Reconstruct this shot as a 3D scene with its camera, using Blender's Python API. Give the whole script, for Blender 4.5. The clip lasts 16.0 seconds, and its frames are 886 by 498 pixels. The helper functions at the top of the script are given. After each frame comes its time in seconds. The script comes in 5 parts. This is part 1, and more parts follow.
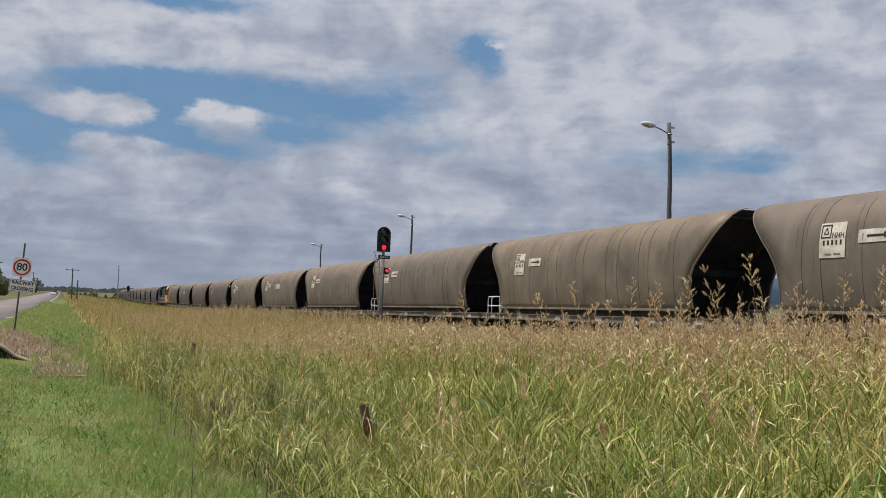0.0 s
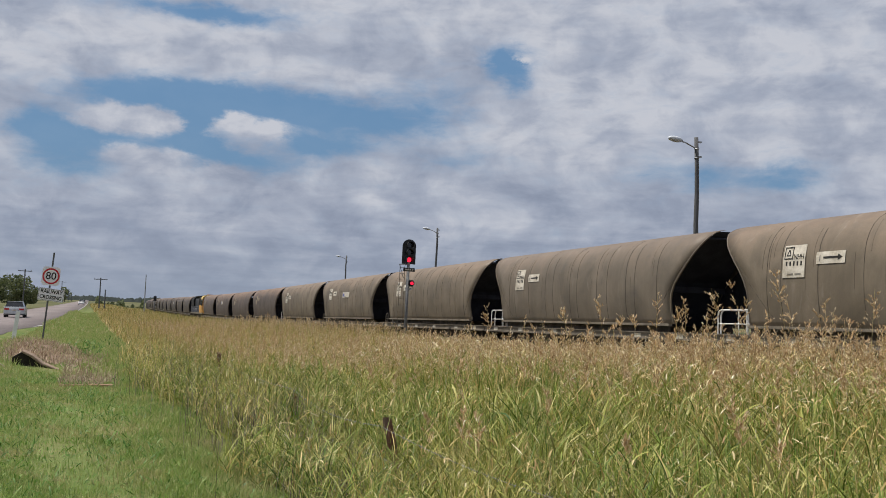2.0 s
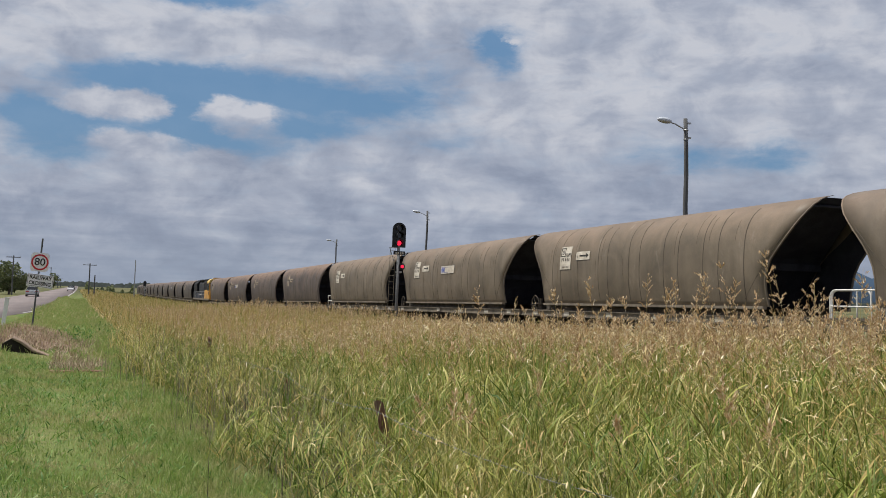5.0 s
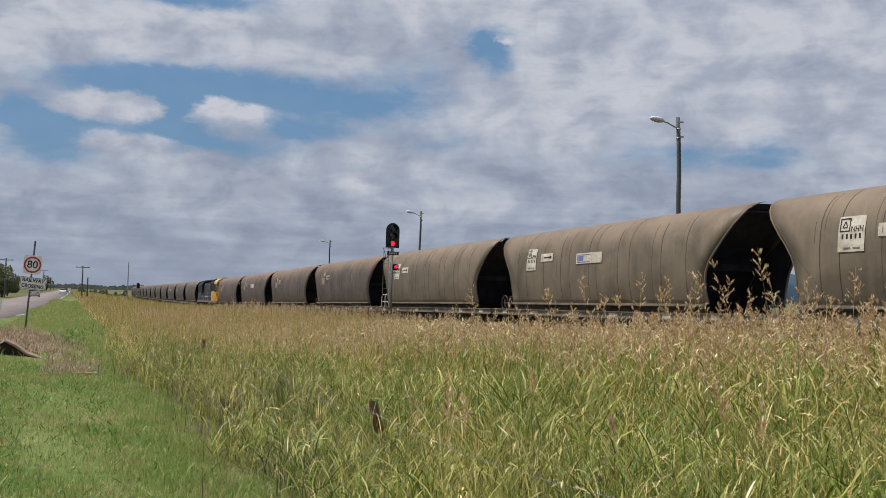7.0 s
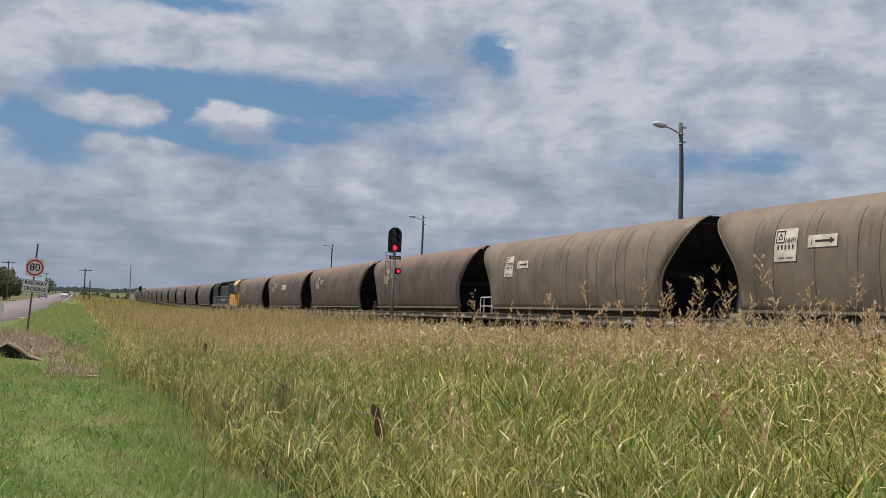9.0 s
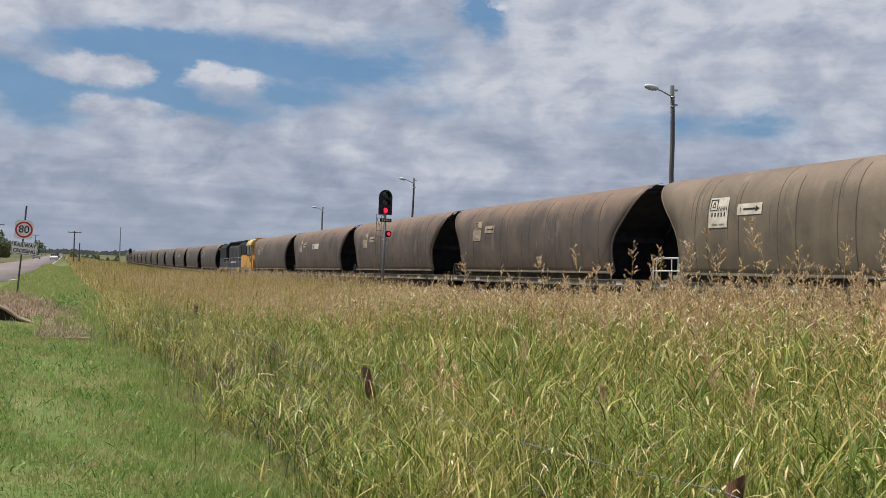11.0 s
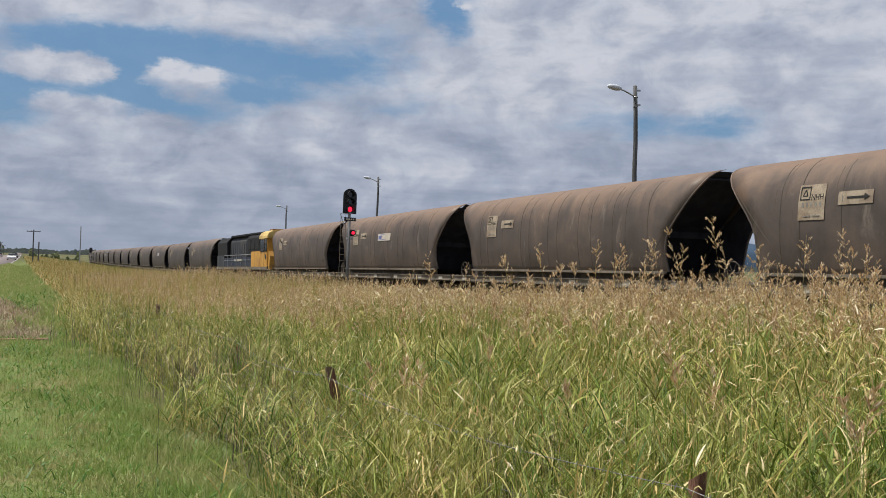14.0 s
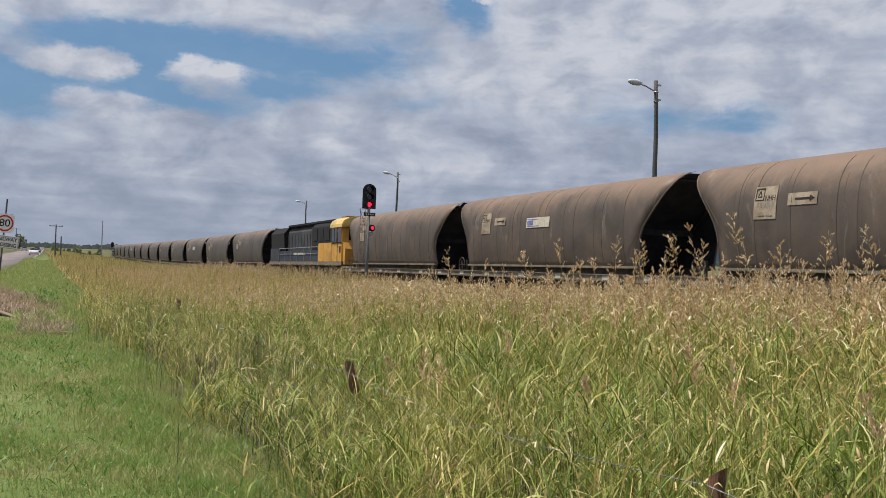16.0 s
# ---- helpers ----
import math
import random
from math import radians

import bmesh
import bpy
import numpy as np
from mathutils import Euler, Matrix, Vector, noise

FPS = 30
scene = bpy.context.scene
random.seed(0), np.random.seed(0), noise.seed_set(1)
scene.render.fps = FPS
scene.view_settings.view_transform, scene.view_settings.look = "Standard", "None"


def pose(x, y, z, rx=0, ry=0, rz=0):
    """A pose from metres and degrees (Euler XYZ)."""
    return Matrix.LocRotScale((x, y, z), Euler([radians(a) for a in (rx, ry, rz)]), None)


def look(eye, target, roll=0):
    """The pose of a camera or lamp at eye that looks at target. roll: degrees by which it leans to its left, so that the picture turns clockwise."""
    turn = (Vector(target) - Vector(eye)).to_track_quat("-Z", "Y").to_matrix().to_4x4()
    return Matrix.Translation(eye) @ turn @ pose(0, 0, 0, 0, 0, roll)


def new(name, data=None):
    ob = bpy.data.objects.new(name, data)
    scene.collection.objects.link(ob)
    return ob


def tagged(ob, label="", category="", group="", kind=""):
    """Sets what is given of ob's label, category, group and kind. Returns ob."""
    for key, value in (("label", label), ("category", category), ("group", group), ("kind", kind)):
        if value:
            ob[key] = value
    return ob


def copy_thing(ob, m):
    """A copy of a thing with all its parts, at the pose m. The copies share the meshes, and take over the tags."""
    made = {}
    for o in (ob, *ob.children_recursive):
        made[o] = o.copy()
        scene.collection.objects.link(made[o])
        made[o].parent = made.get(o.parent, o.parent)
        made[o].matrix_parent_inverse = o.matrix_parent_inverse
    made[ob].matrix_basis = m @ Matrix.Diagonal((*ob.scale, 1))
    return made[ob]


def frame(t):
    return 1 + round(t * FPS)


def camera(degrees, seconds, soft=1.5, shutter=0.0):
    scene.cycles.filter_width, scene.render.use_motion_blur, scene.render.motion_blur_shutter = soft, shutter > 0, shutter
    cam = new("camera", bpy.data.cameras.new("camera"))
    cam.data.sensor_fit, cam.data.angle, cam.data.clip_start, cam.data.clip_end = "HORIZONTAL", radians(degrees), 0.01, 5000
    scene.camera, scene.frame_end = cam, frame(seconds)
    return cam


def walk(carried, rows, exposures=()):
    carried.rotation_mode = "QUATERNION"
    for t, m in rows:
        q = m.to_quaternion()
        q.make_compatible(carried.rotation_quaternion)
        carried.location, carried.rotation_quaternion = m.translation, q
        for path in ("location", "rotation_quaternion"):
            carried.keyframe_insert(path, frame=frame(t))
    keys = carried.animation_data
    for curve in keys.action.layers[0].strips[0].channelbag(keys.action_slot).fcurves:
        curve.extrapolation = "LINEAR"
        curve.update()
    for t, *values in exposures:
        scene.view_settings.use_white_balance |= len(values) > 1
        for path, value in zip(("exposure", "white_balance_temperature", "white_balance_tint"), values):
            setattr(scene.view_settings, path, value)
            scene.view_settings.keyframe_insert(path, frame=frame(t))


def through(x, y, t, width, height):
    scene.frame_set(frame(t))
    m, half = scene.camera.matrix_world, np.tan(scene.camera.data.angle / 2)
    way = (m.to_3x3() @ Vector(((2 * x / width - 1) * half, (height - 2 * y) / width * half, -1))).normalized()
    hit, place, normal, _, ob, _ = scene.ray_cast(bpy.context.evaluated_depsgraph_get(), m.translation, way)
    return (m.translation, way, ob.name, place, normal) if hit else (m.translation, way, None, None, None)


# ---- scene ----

EYE = Vector((0.0, 0.0, 1.6))


def aim(yaw, pitch, roll):
    """A camera pose at the eye from degrees: yaw to the left of +y, pitch up, roll as look() takes it."""
    a, b = radians(yaw), radians(pitch)
    way = Vector((-math.sin(a) * math.cos(b), math.cos(a) * math.cos(b), math.sin(b)))
    return look(EYE, EYE + way * 10, roll)


# seconds, yaw, pitch, roll: one standing place, a hand that wavers
TURNS = [
    (0, -21.280, 3.273, 1.283),
    (0.5, -21.057, 3.368, 1.361),
    (1, -20.919, 3.384, 1.473),
    (1.5, -20.400, 3.730, 1.700),
    (2, -19.798, 3.986, 1.909),
    (2.5, -19.636, 3.966, 2.016),
    (3, -19.779, 3.882, 1.871),
    (3.5, -19.877, 3.651, 1.673),
    (6, -20.646, 2.784, 1.332),
    (6.5, -20.691, 2.751, 1.256),
    (7, -20.771, 3.026, 1.079),
    (7.5, -20.881, 3.195, 1.002),
    (8, -20.784, 3.490, 0.973),
    (8.5, -20.697, 3.620, 0.913),
    (9, -20.641, 3.283, 1.315),
    (11.5, -21.313, 0.802, 1.388),
    (12, -21.353, 0.654, 1.388),
    (12.5, -21.889, 0.727, 1.254),
    (13, -22.919, 0.964, 1.351),
    (13.5, -23.333, 1.093, 1.417),
    (14, -23.299, 1.119, 1.325),
    (14.5, -23.433, 0.952, 1.158),
    (15, -22.950, 0.998, 1.063),
    (15.5, -22.358, 0.838, 1.343),
    (16, -22.185, 0.813, 1.455),
]
cam = camera(48.5, 16.0, soft=0.9)
walk(cam, [(t, aim(a, b, c)) for t, a, b, c in TURNS], [(0.0, -0.03), (9.0, -0.03), (11.5, 0.07), (16.0, 0.07)])

# ---- world and sun ----
SUN_EL, SUN_AZ = 64.0, -62.0  # degrees; azimuth from +y towards +x


class Nodes:
    """A small helper to write node trees as expressions."""

    def __init__(self, tree):
        self.tree = tree
        tree.nodes.clear()

    def add(self, kind, ins=None, **props):
        n = self.tree.nodes.new(kind)
        for k, v in props.items():
            setattr(n, k, v)
        for k, v in (ins or {}).items():
            self.put(n.inputs[k], v)
        return n

    def put(self, socket, v):
        if isinstance(v, bpy.types.NodeSocket):
            self.tree.links.new(v, socket)
        elif isinstance(v, bpy.types.Node):
            self.tree.links.new(v.outputs[0], socket)
        else:
            socket.default_value = v

    def math(self, op, a, b=0.0, c=0.0, clamp=False):
        n = self.add("ShaderNodeMath", {0: a, 1: b, 2: c}, operation=op)
        n.use_clamp = clamp
        return n.outputs[0]

    def ramp(self, fac, stops, mode="LINEAR"):
        n = self.add("ShaderNodeValToRGB", {0: fac})
        n.color_ramp.interpolation = mode
        e = n.color_ramp.elements
        while len(e) < len(stops):
            e.new(0.5)
        for el, (p, c) in zip(e, stops):
            el.position = p
            el.color = (*c, 1) if len(c) == 3 else c
        return n.outputs[0]

    def step(self, v, lo, hi):
        n = self.add("ShaderNodeMapRange", {0: v, 1: lo, 2: hi, 3: 0.0, 4: 1.0}, interpolation_type="SMOOTHSTEP")
        return n.outputs[0]

    def mix(self, fac, a, b, blend="MIX"):
        n = self.add("ShaderNodeMix", data_type="RGBA", blend_type=blend)
        self.put(n.inputs[0], fac)
        for sock, v in ((n.inputs[6], a), (n.inputs[7], b)):
            self.put(sock, (*v, 1) if isinstance(v, tuple) and len(v) == 3 else v)
        return n.outputs[2]

    def noise(self, vec, scale, detail=4.0, rough=0.55, dist=0.0, out=0):
        ins = {"Scale": scale, "Detail": detail, "Roughness": rough, "Distortion": dist}
        if vec is not None:
            ins["Vector"] = vec
        return self.add("ShaderNodeTexNoise", ins).outputs[out]

    def xyz(self, x=0.0, y=0.0, z=0.0):
        return self.add("ShaderNodeCombineXYZ", {0: x, 1: y, 2: z}).outputs[0]

    def scaled(self, vec, s):
        return self.add("ShaderNodeMapping", {"Vector": vec, "Scale": s}).outputs[0]


# openings of blue between the clouds: azimuth, elevation, half sizes (degrees), weight
GAPS = [(2.5, 11.7, 4.5, 1.0, 1.0), (8.5, 11.9, 6.0, 1.05, 1.1), (15.0, 11.2, 5.0, 0.95, 0.9), (-1.2, 7.9, 2.6, 1.1, 0.9),
        (23.1, 14.8, 1.25, 0.95, 1.2), (23.9, 13.5, 0.9, 0.7, 0.6), (8.3, 8.4, 3.2, 0.75, 0.85), (5.5, 9.1, 2.0, 0.8, 0.8),
        (38.9, 8.3, 2.4, 0.8, 0.8), (34.8, 8.4, 2.0, 0.9, 0.65), (5.5, 16.6, 5.0, 0.55, 1.0), (19.0, 12.7, 2.5, 1.4, 0.45),
        (13.5, 9.7, 2.6, 0.7, 0.6), (-2.8, 9.6, 2.0, 0.7, 0.5), (20.5, 9.2, 3.0, 0.8, 0.4), (31.5, 8.8, 1.6, 0.8, 0.4),
        (2.0, 9.2, 4.2, 0.5, 0.95), (-2.4, 9.6, 1.8, 1.0, 0.8), (11.5, 9.6, 1.6, 0.8, 0.6), (5.3, 10.4, 0.75, 0.8, 1.3)]
PUFFS = [(1.9, 10.45, 2.7, 0.6, 1.2), (7.6, 10.75, 0.95, 0.48, 1.1), (9.5, 10.3, 0.8, 0.42, 1.15), (24.0, 14.9, 0.4, 0.3, 0.9),
         (4.4, 8.8, 1.0, 0.5, 0.8), (2.2, 8.6, 1.3, 0.7, 0.9), (6.9, 8.0, 1.3, 0.5, 0.7)]


def make_world():
    world = bpy.data.worlds.new("sky")
    scene.world = world
    world.use_nodes = True
    g = Nodes(world.node_tree)
    way = g.add("ShaderNodeTexCoord").outputs["Generated"]
    sky = g.add("ShaderNodeTexSky", sky_type="NISHITA", sun_disc=False, sun_elevation=radians(SUN_EL), sun_rotation=radians(SUN_AZ),
                air_density=1.3, dust_density=1.6, ozone_density=1.5).outputs[0]
    sep = g.add("ShaderNodeSeparateXYZ", {0: way}).outputs
    az = g.math("MULTIPLY", g.math("ARCTAN2", sep[0], sep[1]), 57.2958)
    el = g.math("MULTIPLY", g.math("ARCSINE", sep[2]), 57.2958)
    flat = g.xyz(az, g.math("MULTIPLY", el, 1.7), 0.0)
    # ragged edges
    wob = g.add("ShaderNodeSeparateXYZ", {0: g.noise(flat, 0.55, 7.0, 0.62, out=1)}).outputs
    azw = g.math("MULTIPLY_ADD", g.math("SUBTRACT", wob[0], 0.5), 2.6, az)
    elw = g.math("MULTIPLY_ADD", g.math("SUBTRACT", wob[1], 0.5), 1.25, el)

    def blob(spots):
        total = None
        for a, e, sa, se, k in spots:
            p = g.math("DIVIDE", g.math("SUBTRACT", azw, a), sa)
            q = g.math("DIVIDE", g.math("SUBTRACT", elw, e), se)
            r = g.math("ADD", g.math("MULTIPLY", p, p), g.math("MULTIPLY", q, q))
            v = g.math("MULTIPLY", g.math("POWER", 2.71828, g.math("MULTIPLY", r, -1.0)), 1.2 * k)
            total = v if total is None else g.math("ADD", total, v)
        return total

    # the cloud deck seen in perspective
    zc = g.math("ADD", g.math("MAXIMUM", sep[2], 0.0), 0.07)
    deck = g.xyz(g.math("DIVIDE", sep[0], zc), g.math("DIVIDE", sep[1], zc), 0.0)
    broad = g.noise(deck, 0.9, 5.0, 0.55, 0.3)
    fine = g.noise(g.scaled(flat, (1.0, 0.85, 1.0)), 0.30, 7.0, 0.55, 0.35)
    band = g.noise(g.scaled(flat, (0.085, 0.30, 1.0)), 1.0, 6.0, 0.5, 0.3)
    low_band = g.noise(g.scaled(flat, (0.12, 0.75, 1.0)), 1.0, 4.0, 0.48, 0.3)
    wisp = g.noise(g.scaled(flat, (0.6, 1.0, 1.0)), 0.75, 8.0, 0.62, 0.4)
    near_ground = g.step(el, 8.0, 3.0)
    band = g.math("ADD", g.math("MULTIPLY", band, g.math("SUBTRACT", 1.0, near_ground)), g.math("MULTIPLY", low_band, near_ground))
    puffs = blob(PUFFS)
    blue = g.math("SUBTRACT", blob(GAPS), puffs)
    blue = g.math("MULTIPLY_ADD", g.math("SUBTRACT", wisp, 0.5), 1.25, blue)
    blue = g.math("MULTIPLY_ADD", g.math("SUBTRACT", fine, 0.5), 0.5, blue)
    cover = g.math("MULTIPLY", g.step(blue, -0.08, 1.15), 0.94)
    light = g.math("MULTIPLY_ADD", band, 0.62, g.math("MULTIPLY_ADD", g.math("SUBTRACT", fine, 0.5), 1.05, 0.34))
    light = g.math("MULTIPLY_ADD", g.math("SUBTRACT", broad, 0.5), 0.35, light)
    light = g.math("MULTIPLY_ADD", g.math("SUBTRACT", wisp, 0.5), 0.36, light)
    light = g.math("MULTIPLY_ADD", puffs, 0.10, light)
    high = g.step(el, 0.0, 13.0)
    light = g.math("MULTIPLY_ADD", high, 0.22, light)
    cloud = g.ramp(light, [(0.38, (2.33, 2.7, 3.62)), (0.60, (2.98, 3.4, 4.38)), (0.80, (3.98, 4.35, 5.25)), (1.02, (5.6, 5.8, 6.42))])
    haze = g.step(el, 5.5, 0.0)
    cloud = g.mix(g.math("MULTIPLY", haze, 0.55), cloud, (3.0, 3.5, 4.4))
    clear = g.mix(0.75, sky, (0.80, 2.2, 4.3))
    col = g.mix(cover, cloud, clear)
    bg = g.add("ShaderNodeBackground", {0: col, 1: 0.1})
    out = g.add("ShaderNodeOutputWorld")
    g.tree.links.new(bg.outputs[0], out.inputs[0])


make_world()
lamp = bpy.data.lights.new("sun", "SUN")
lamp.energy, lamp.angle, lamp.color = 4.7, radians(0.6), (1.0, 0.94, 0.85)
sun = new("sun", lamp)
_a, _e = radians(SUN_AZ), radians(SUN_EL)
sun.matrix_world = look(Vector((math.sin(_a) * math.cos(_e), math.cos(_a) * math.cos(_e), math.sin(_e))) * 60, (0, 0, 0))
scene.view_settings.exposure = 0.0


# ---- materials ----
def surface(name, low, high, scale=4.0, fine=40.0, rough=0.8, metal=0.0, bump=0.3, dirt=None, dirt_amount=0.4, spec=0.3, stretch=(1, 1, 1)):
    """A worn surface: two colours over a broad noise, a fine grain, optional dirt in patches, bump."""
    m = bpy.data.materials.new(name)
    m.use_nodes = True
    g = Nodes(m.node_tree)
    pos = g.scaled(g.add("ShaderNodeTexCoord").outputs["Object"], stretch)
    n1 = g.noise(pos, scale, 5.0, 0.6, 0.3)
    n2 = g.noise(pos, fine, 3.0, 0.6)
    f = g.math("MULTIPLY_ADD", g.math("SUBTRACT", n2, 0.5), 0.6, n1)
    col = g.mix(g.step(f, 0.25, 0.75), low, high)
    if dirt:
        col = g.mix(g.math("MULTIPLY", g.step(g.noise(pos, scale * 0.45, 6.0, 0.65, 0.6), 0.45, 0.7), dirt_amount), col, dirt)
    b = g.add("ShaderNodeBump", {"Strength": bump, "Distance": 0.02, "Height": f})
    r = g.math("MULTIPLY_ADD", n1, 0.25, rough - 0.12, clamp=True)
    p = g.add("ShaderNodeBsdfPrincipled", {"Base Color": col, "Roughness": r, "Metallic": metal, "Normal": b, "Specular IOR Level": spec})
    g.tree.links.new(p.outputs[0], g.add("ShaderNodeOutputMaterial").inputs[0])
    return m


def glow(name, colour, strength):
    m = bpy.data.materials.new(name)
    m.use_nodes = True
    g = Nodes(m.node_tree)
    e = g.add("ShaderNodeEmission", {0: (*colour, 1), 1: strength})
    g.tree.links.new(e.outputs[0], g.add("ShaderNodeOutputMaterial").inputs[0])
    return m


def leafy(name, stops, patch_stops=None, patch_scale=0.5, amount=0.5, rough=0.55, through=0.35):
    """Grass and leaves: a colour for each blade, patches over the ground, some light through the blade."""
    m = bpy.data.materials.new(name)
    m.use_nodes = True
    g = Nodes(m.node_tree)
    geo = g.add("ShaderNodeNewGeometry").outputs
    col = g.ramp(geo["Random Per Island"], stops)
    pos = geo["Position"]
    n = g.noise(pos, patch_scale, 4.0, 0.6)
    if patch_stops:
        col = g.mix(amount, col, g.ramp(n, patch_stops))
    fine = g.noise(pos, 60.0, 2.0)
    col = g.mix(0.35, col, g.ramp(fine, [(0.3, (0.4, 0.4, 0.4)), (0.7, (1.0, 1.0, 1.0))]), "MULTIPLY")
    p = g.add("ShaderNodeBsdfPrincipled", {"Base Color": col, "Roughness": rough, "Specular IOR Level": 0.25})
    t = g.add("ShaderNodeBsdfTranslucent", {0: col})
    s = g.add("ShaderNodeMixShader", {0: through, 1: p, 2: t})
    g.tree.links.new(s.outputs[0], g.add("ShaderNodeOutputMaterial").inputs[0])
    return m


def wagon_paint(name, cold, warm, top_rust):
    """Hopper steel under dust: long runs of dirt, rust film along the roof, a tone for each wagon."""
    m = bpy.data.materials.new(name)
    m.use_nodes = True
    g = Nodes(m.node_tree)
    pos = g.add("ShaderNodeTexCoord").outputs["Object"]
    tone = g.add("ShaderNodeObjectInfo").outputs["Random"]
    off = g.add("ShaderNodeVectorMath", {0: pos, 1: g.xyz(0.0, g.math("MULTIPLY", tone, 170.0), 0.0)}, operation="ADD").outputs[0]
    z = g.add("ShaderNodeSeparateXYZ", {0: pos}).outputs[2]
    cloudy = g.noise(off, 0.55, 6.0, 0.62, 0.6)
    runs = g.noise(g.scaled(off, (1.0, 1.9, 0.22)), 1.3, 6.0, 0.65, 0.25)
    grain = g.noise(off, 38.0, 3.0)
    f = g.math("MULTIPLY_ADD", g.math("SUBTRACT", runs, 0.5), 0.45, cloudy)
    col = g.ramp(f, [(0.25, tuple(0.62 * c for c in cold)), (0.5, cold), (0.75, warm)])
    rust = g.math("MULTIPLY", g.step(g.math("MULTIPLY_ADD", g.math("SUBTRACT", f, 0.5), 1.8, z), 3.0, 4.3), top_rust)
    col = g.mix(rust, col, (0.225, 0.145, 0.096))
    pale = g.math("MULTIPLY", g.step(g.noise(g.scaled(off, (1.0, 1.3, 0.5)), 1.1, 7.0, 0.7, 1.0), 0.56, 0.72), 0.35)
    col = g.mix(pale, col, (0.33, 0.29, 0.24))
    soot = g.math("MULTIPLY", g.step(g.noise(off, 0.8, 5.0, 0.6, 0.8), 0.55, 0.8), 0.45)
    col = g.mix(soot, col, (0.07, 0.063, 0.055))
    col = g.mix(g.step(tone, 0.62, 1.0), col, g.mix(0.55, col, (0.10, 0.097, 0.098)))
    col = g.mix(0.5, col, g.ramp(grain, [(0.3, (0.72, 0.72, 0.72)), (0.7, (1.1, 1.1, 1.1))]), "MULTIPLY")
    b = g.add("ShaderNodeBump", {"Strength": 0.12, "Distance": 0.03, "Height": g.math("ADD", cloudy, g.math("MULTIPLY", grain, 0.15))})
    p = g.add("ShaderNodeBsdfPrincipled", {"Base Color": col, "Roughness": g.math("MULTIPLY_ADD", runs, 0.3, 0.42), "Normal": b, "Specular IOR Level": 0.35})
    g.tree.links.new(p.outputs[0], g.add("ShaderNodeOutputMaterial").inputs[0])
    return m


def ground_mat():
    m = bpy.data.materials.new("soil_and_turf")
    m.use_nodes = True
    g = Nodes(m.node_tree)
    pos = g.add("ShaderNodeNewGeometry").outputs["Position"]
    x = g.add("ShaderNodeSeparateXYZ", {0: pos}).outputs
    n = g.noise(pos, 0.6, 6.0, 0.65, 0.4)
    f = g.noise(pos, 14.0, 4.0, 0.7)
    turf = g.ramp(g.math("MULTIPLY_ADD", g.math("SUBTRACT", f, 0.5), 0.5, n), [(0.25, (0.085, 0.14, 0.034)), (0.5, (0.135, 0.175, 0.055)), (0.68, (0.21, 0.19, 0.09)), (0.9, (0.30, 0.235, 0.145))])
    straw = g.ramp(n, [(0.3, (0.055, 0.042, 0.024)), (0.6, (0.10, 0.075, 0.038)), (0.8, (0.06, 0.058, 0.024))])
    col = g.mix(g.step(g.math("MULTIPLY_ADD", g.math("SUBTRACT", n, 0.5), 1.5, x[0]), 1.1, 2.0), turf, straw)
    col = g.mix(g.step(x[0], -4.0, -8.5), col, g.ramp(n, [(0.3, (0.085, 0.10, 0.04)), (0.7, (0.19, 0.18, 0.09))]))
    far = g.step(g.math("ADD", x[1], g.math("MULTIPLY", g.math("MAXIMUM", x[0], 0.0), 3.0)), 170.0, 320.0)
    col = g.mix(far, col, g.ramp(g.noise(pos, 0.012, 3.0), [(0.3, (0.05, 0.065, 0.03)), (0.7, (0.16, 0.15, 0.075))]))
    b = g.add("ShaderNodeBump", {"Strength": 0.6, "Distance": 0.05, "Height": f})
    p = g.add("ShaderNodeBsdfPrincipled", {"Base Color": col, "Roughness": 0.95, "Normal": b, "Specular IOR Level": 0.1})
    g.tree.links.new(p.outputs[0], g.add("ShaderNodeOutputMaterial").inputs[0])
    return m


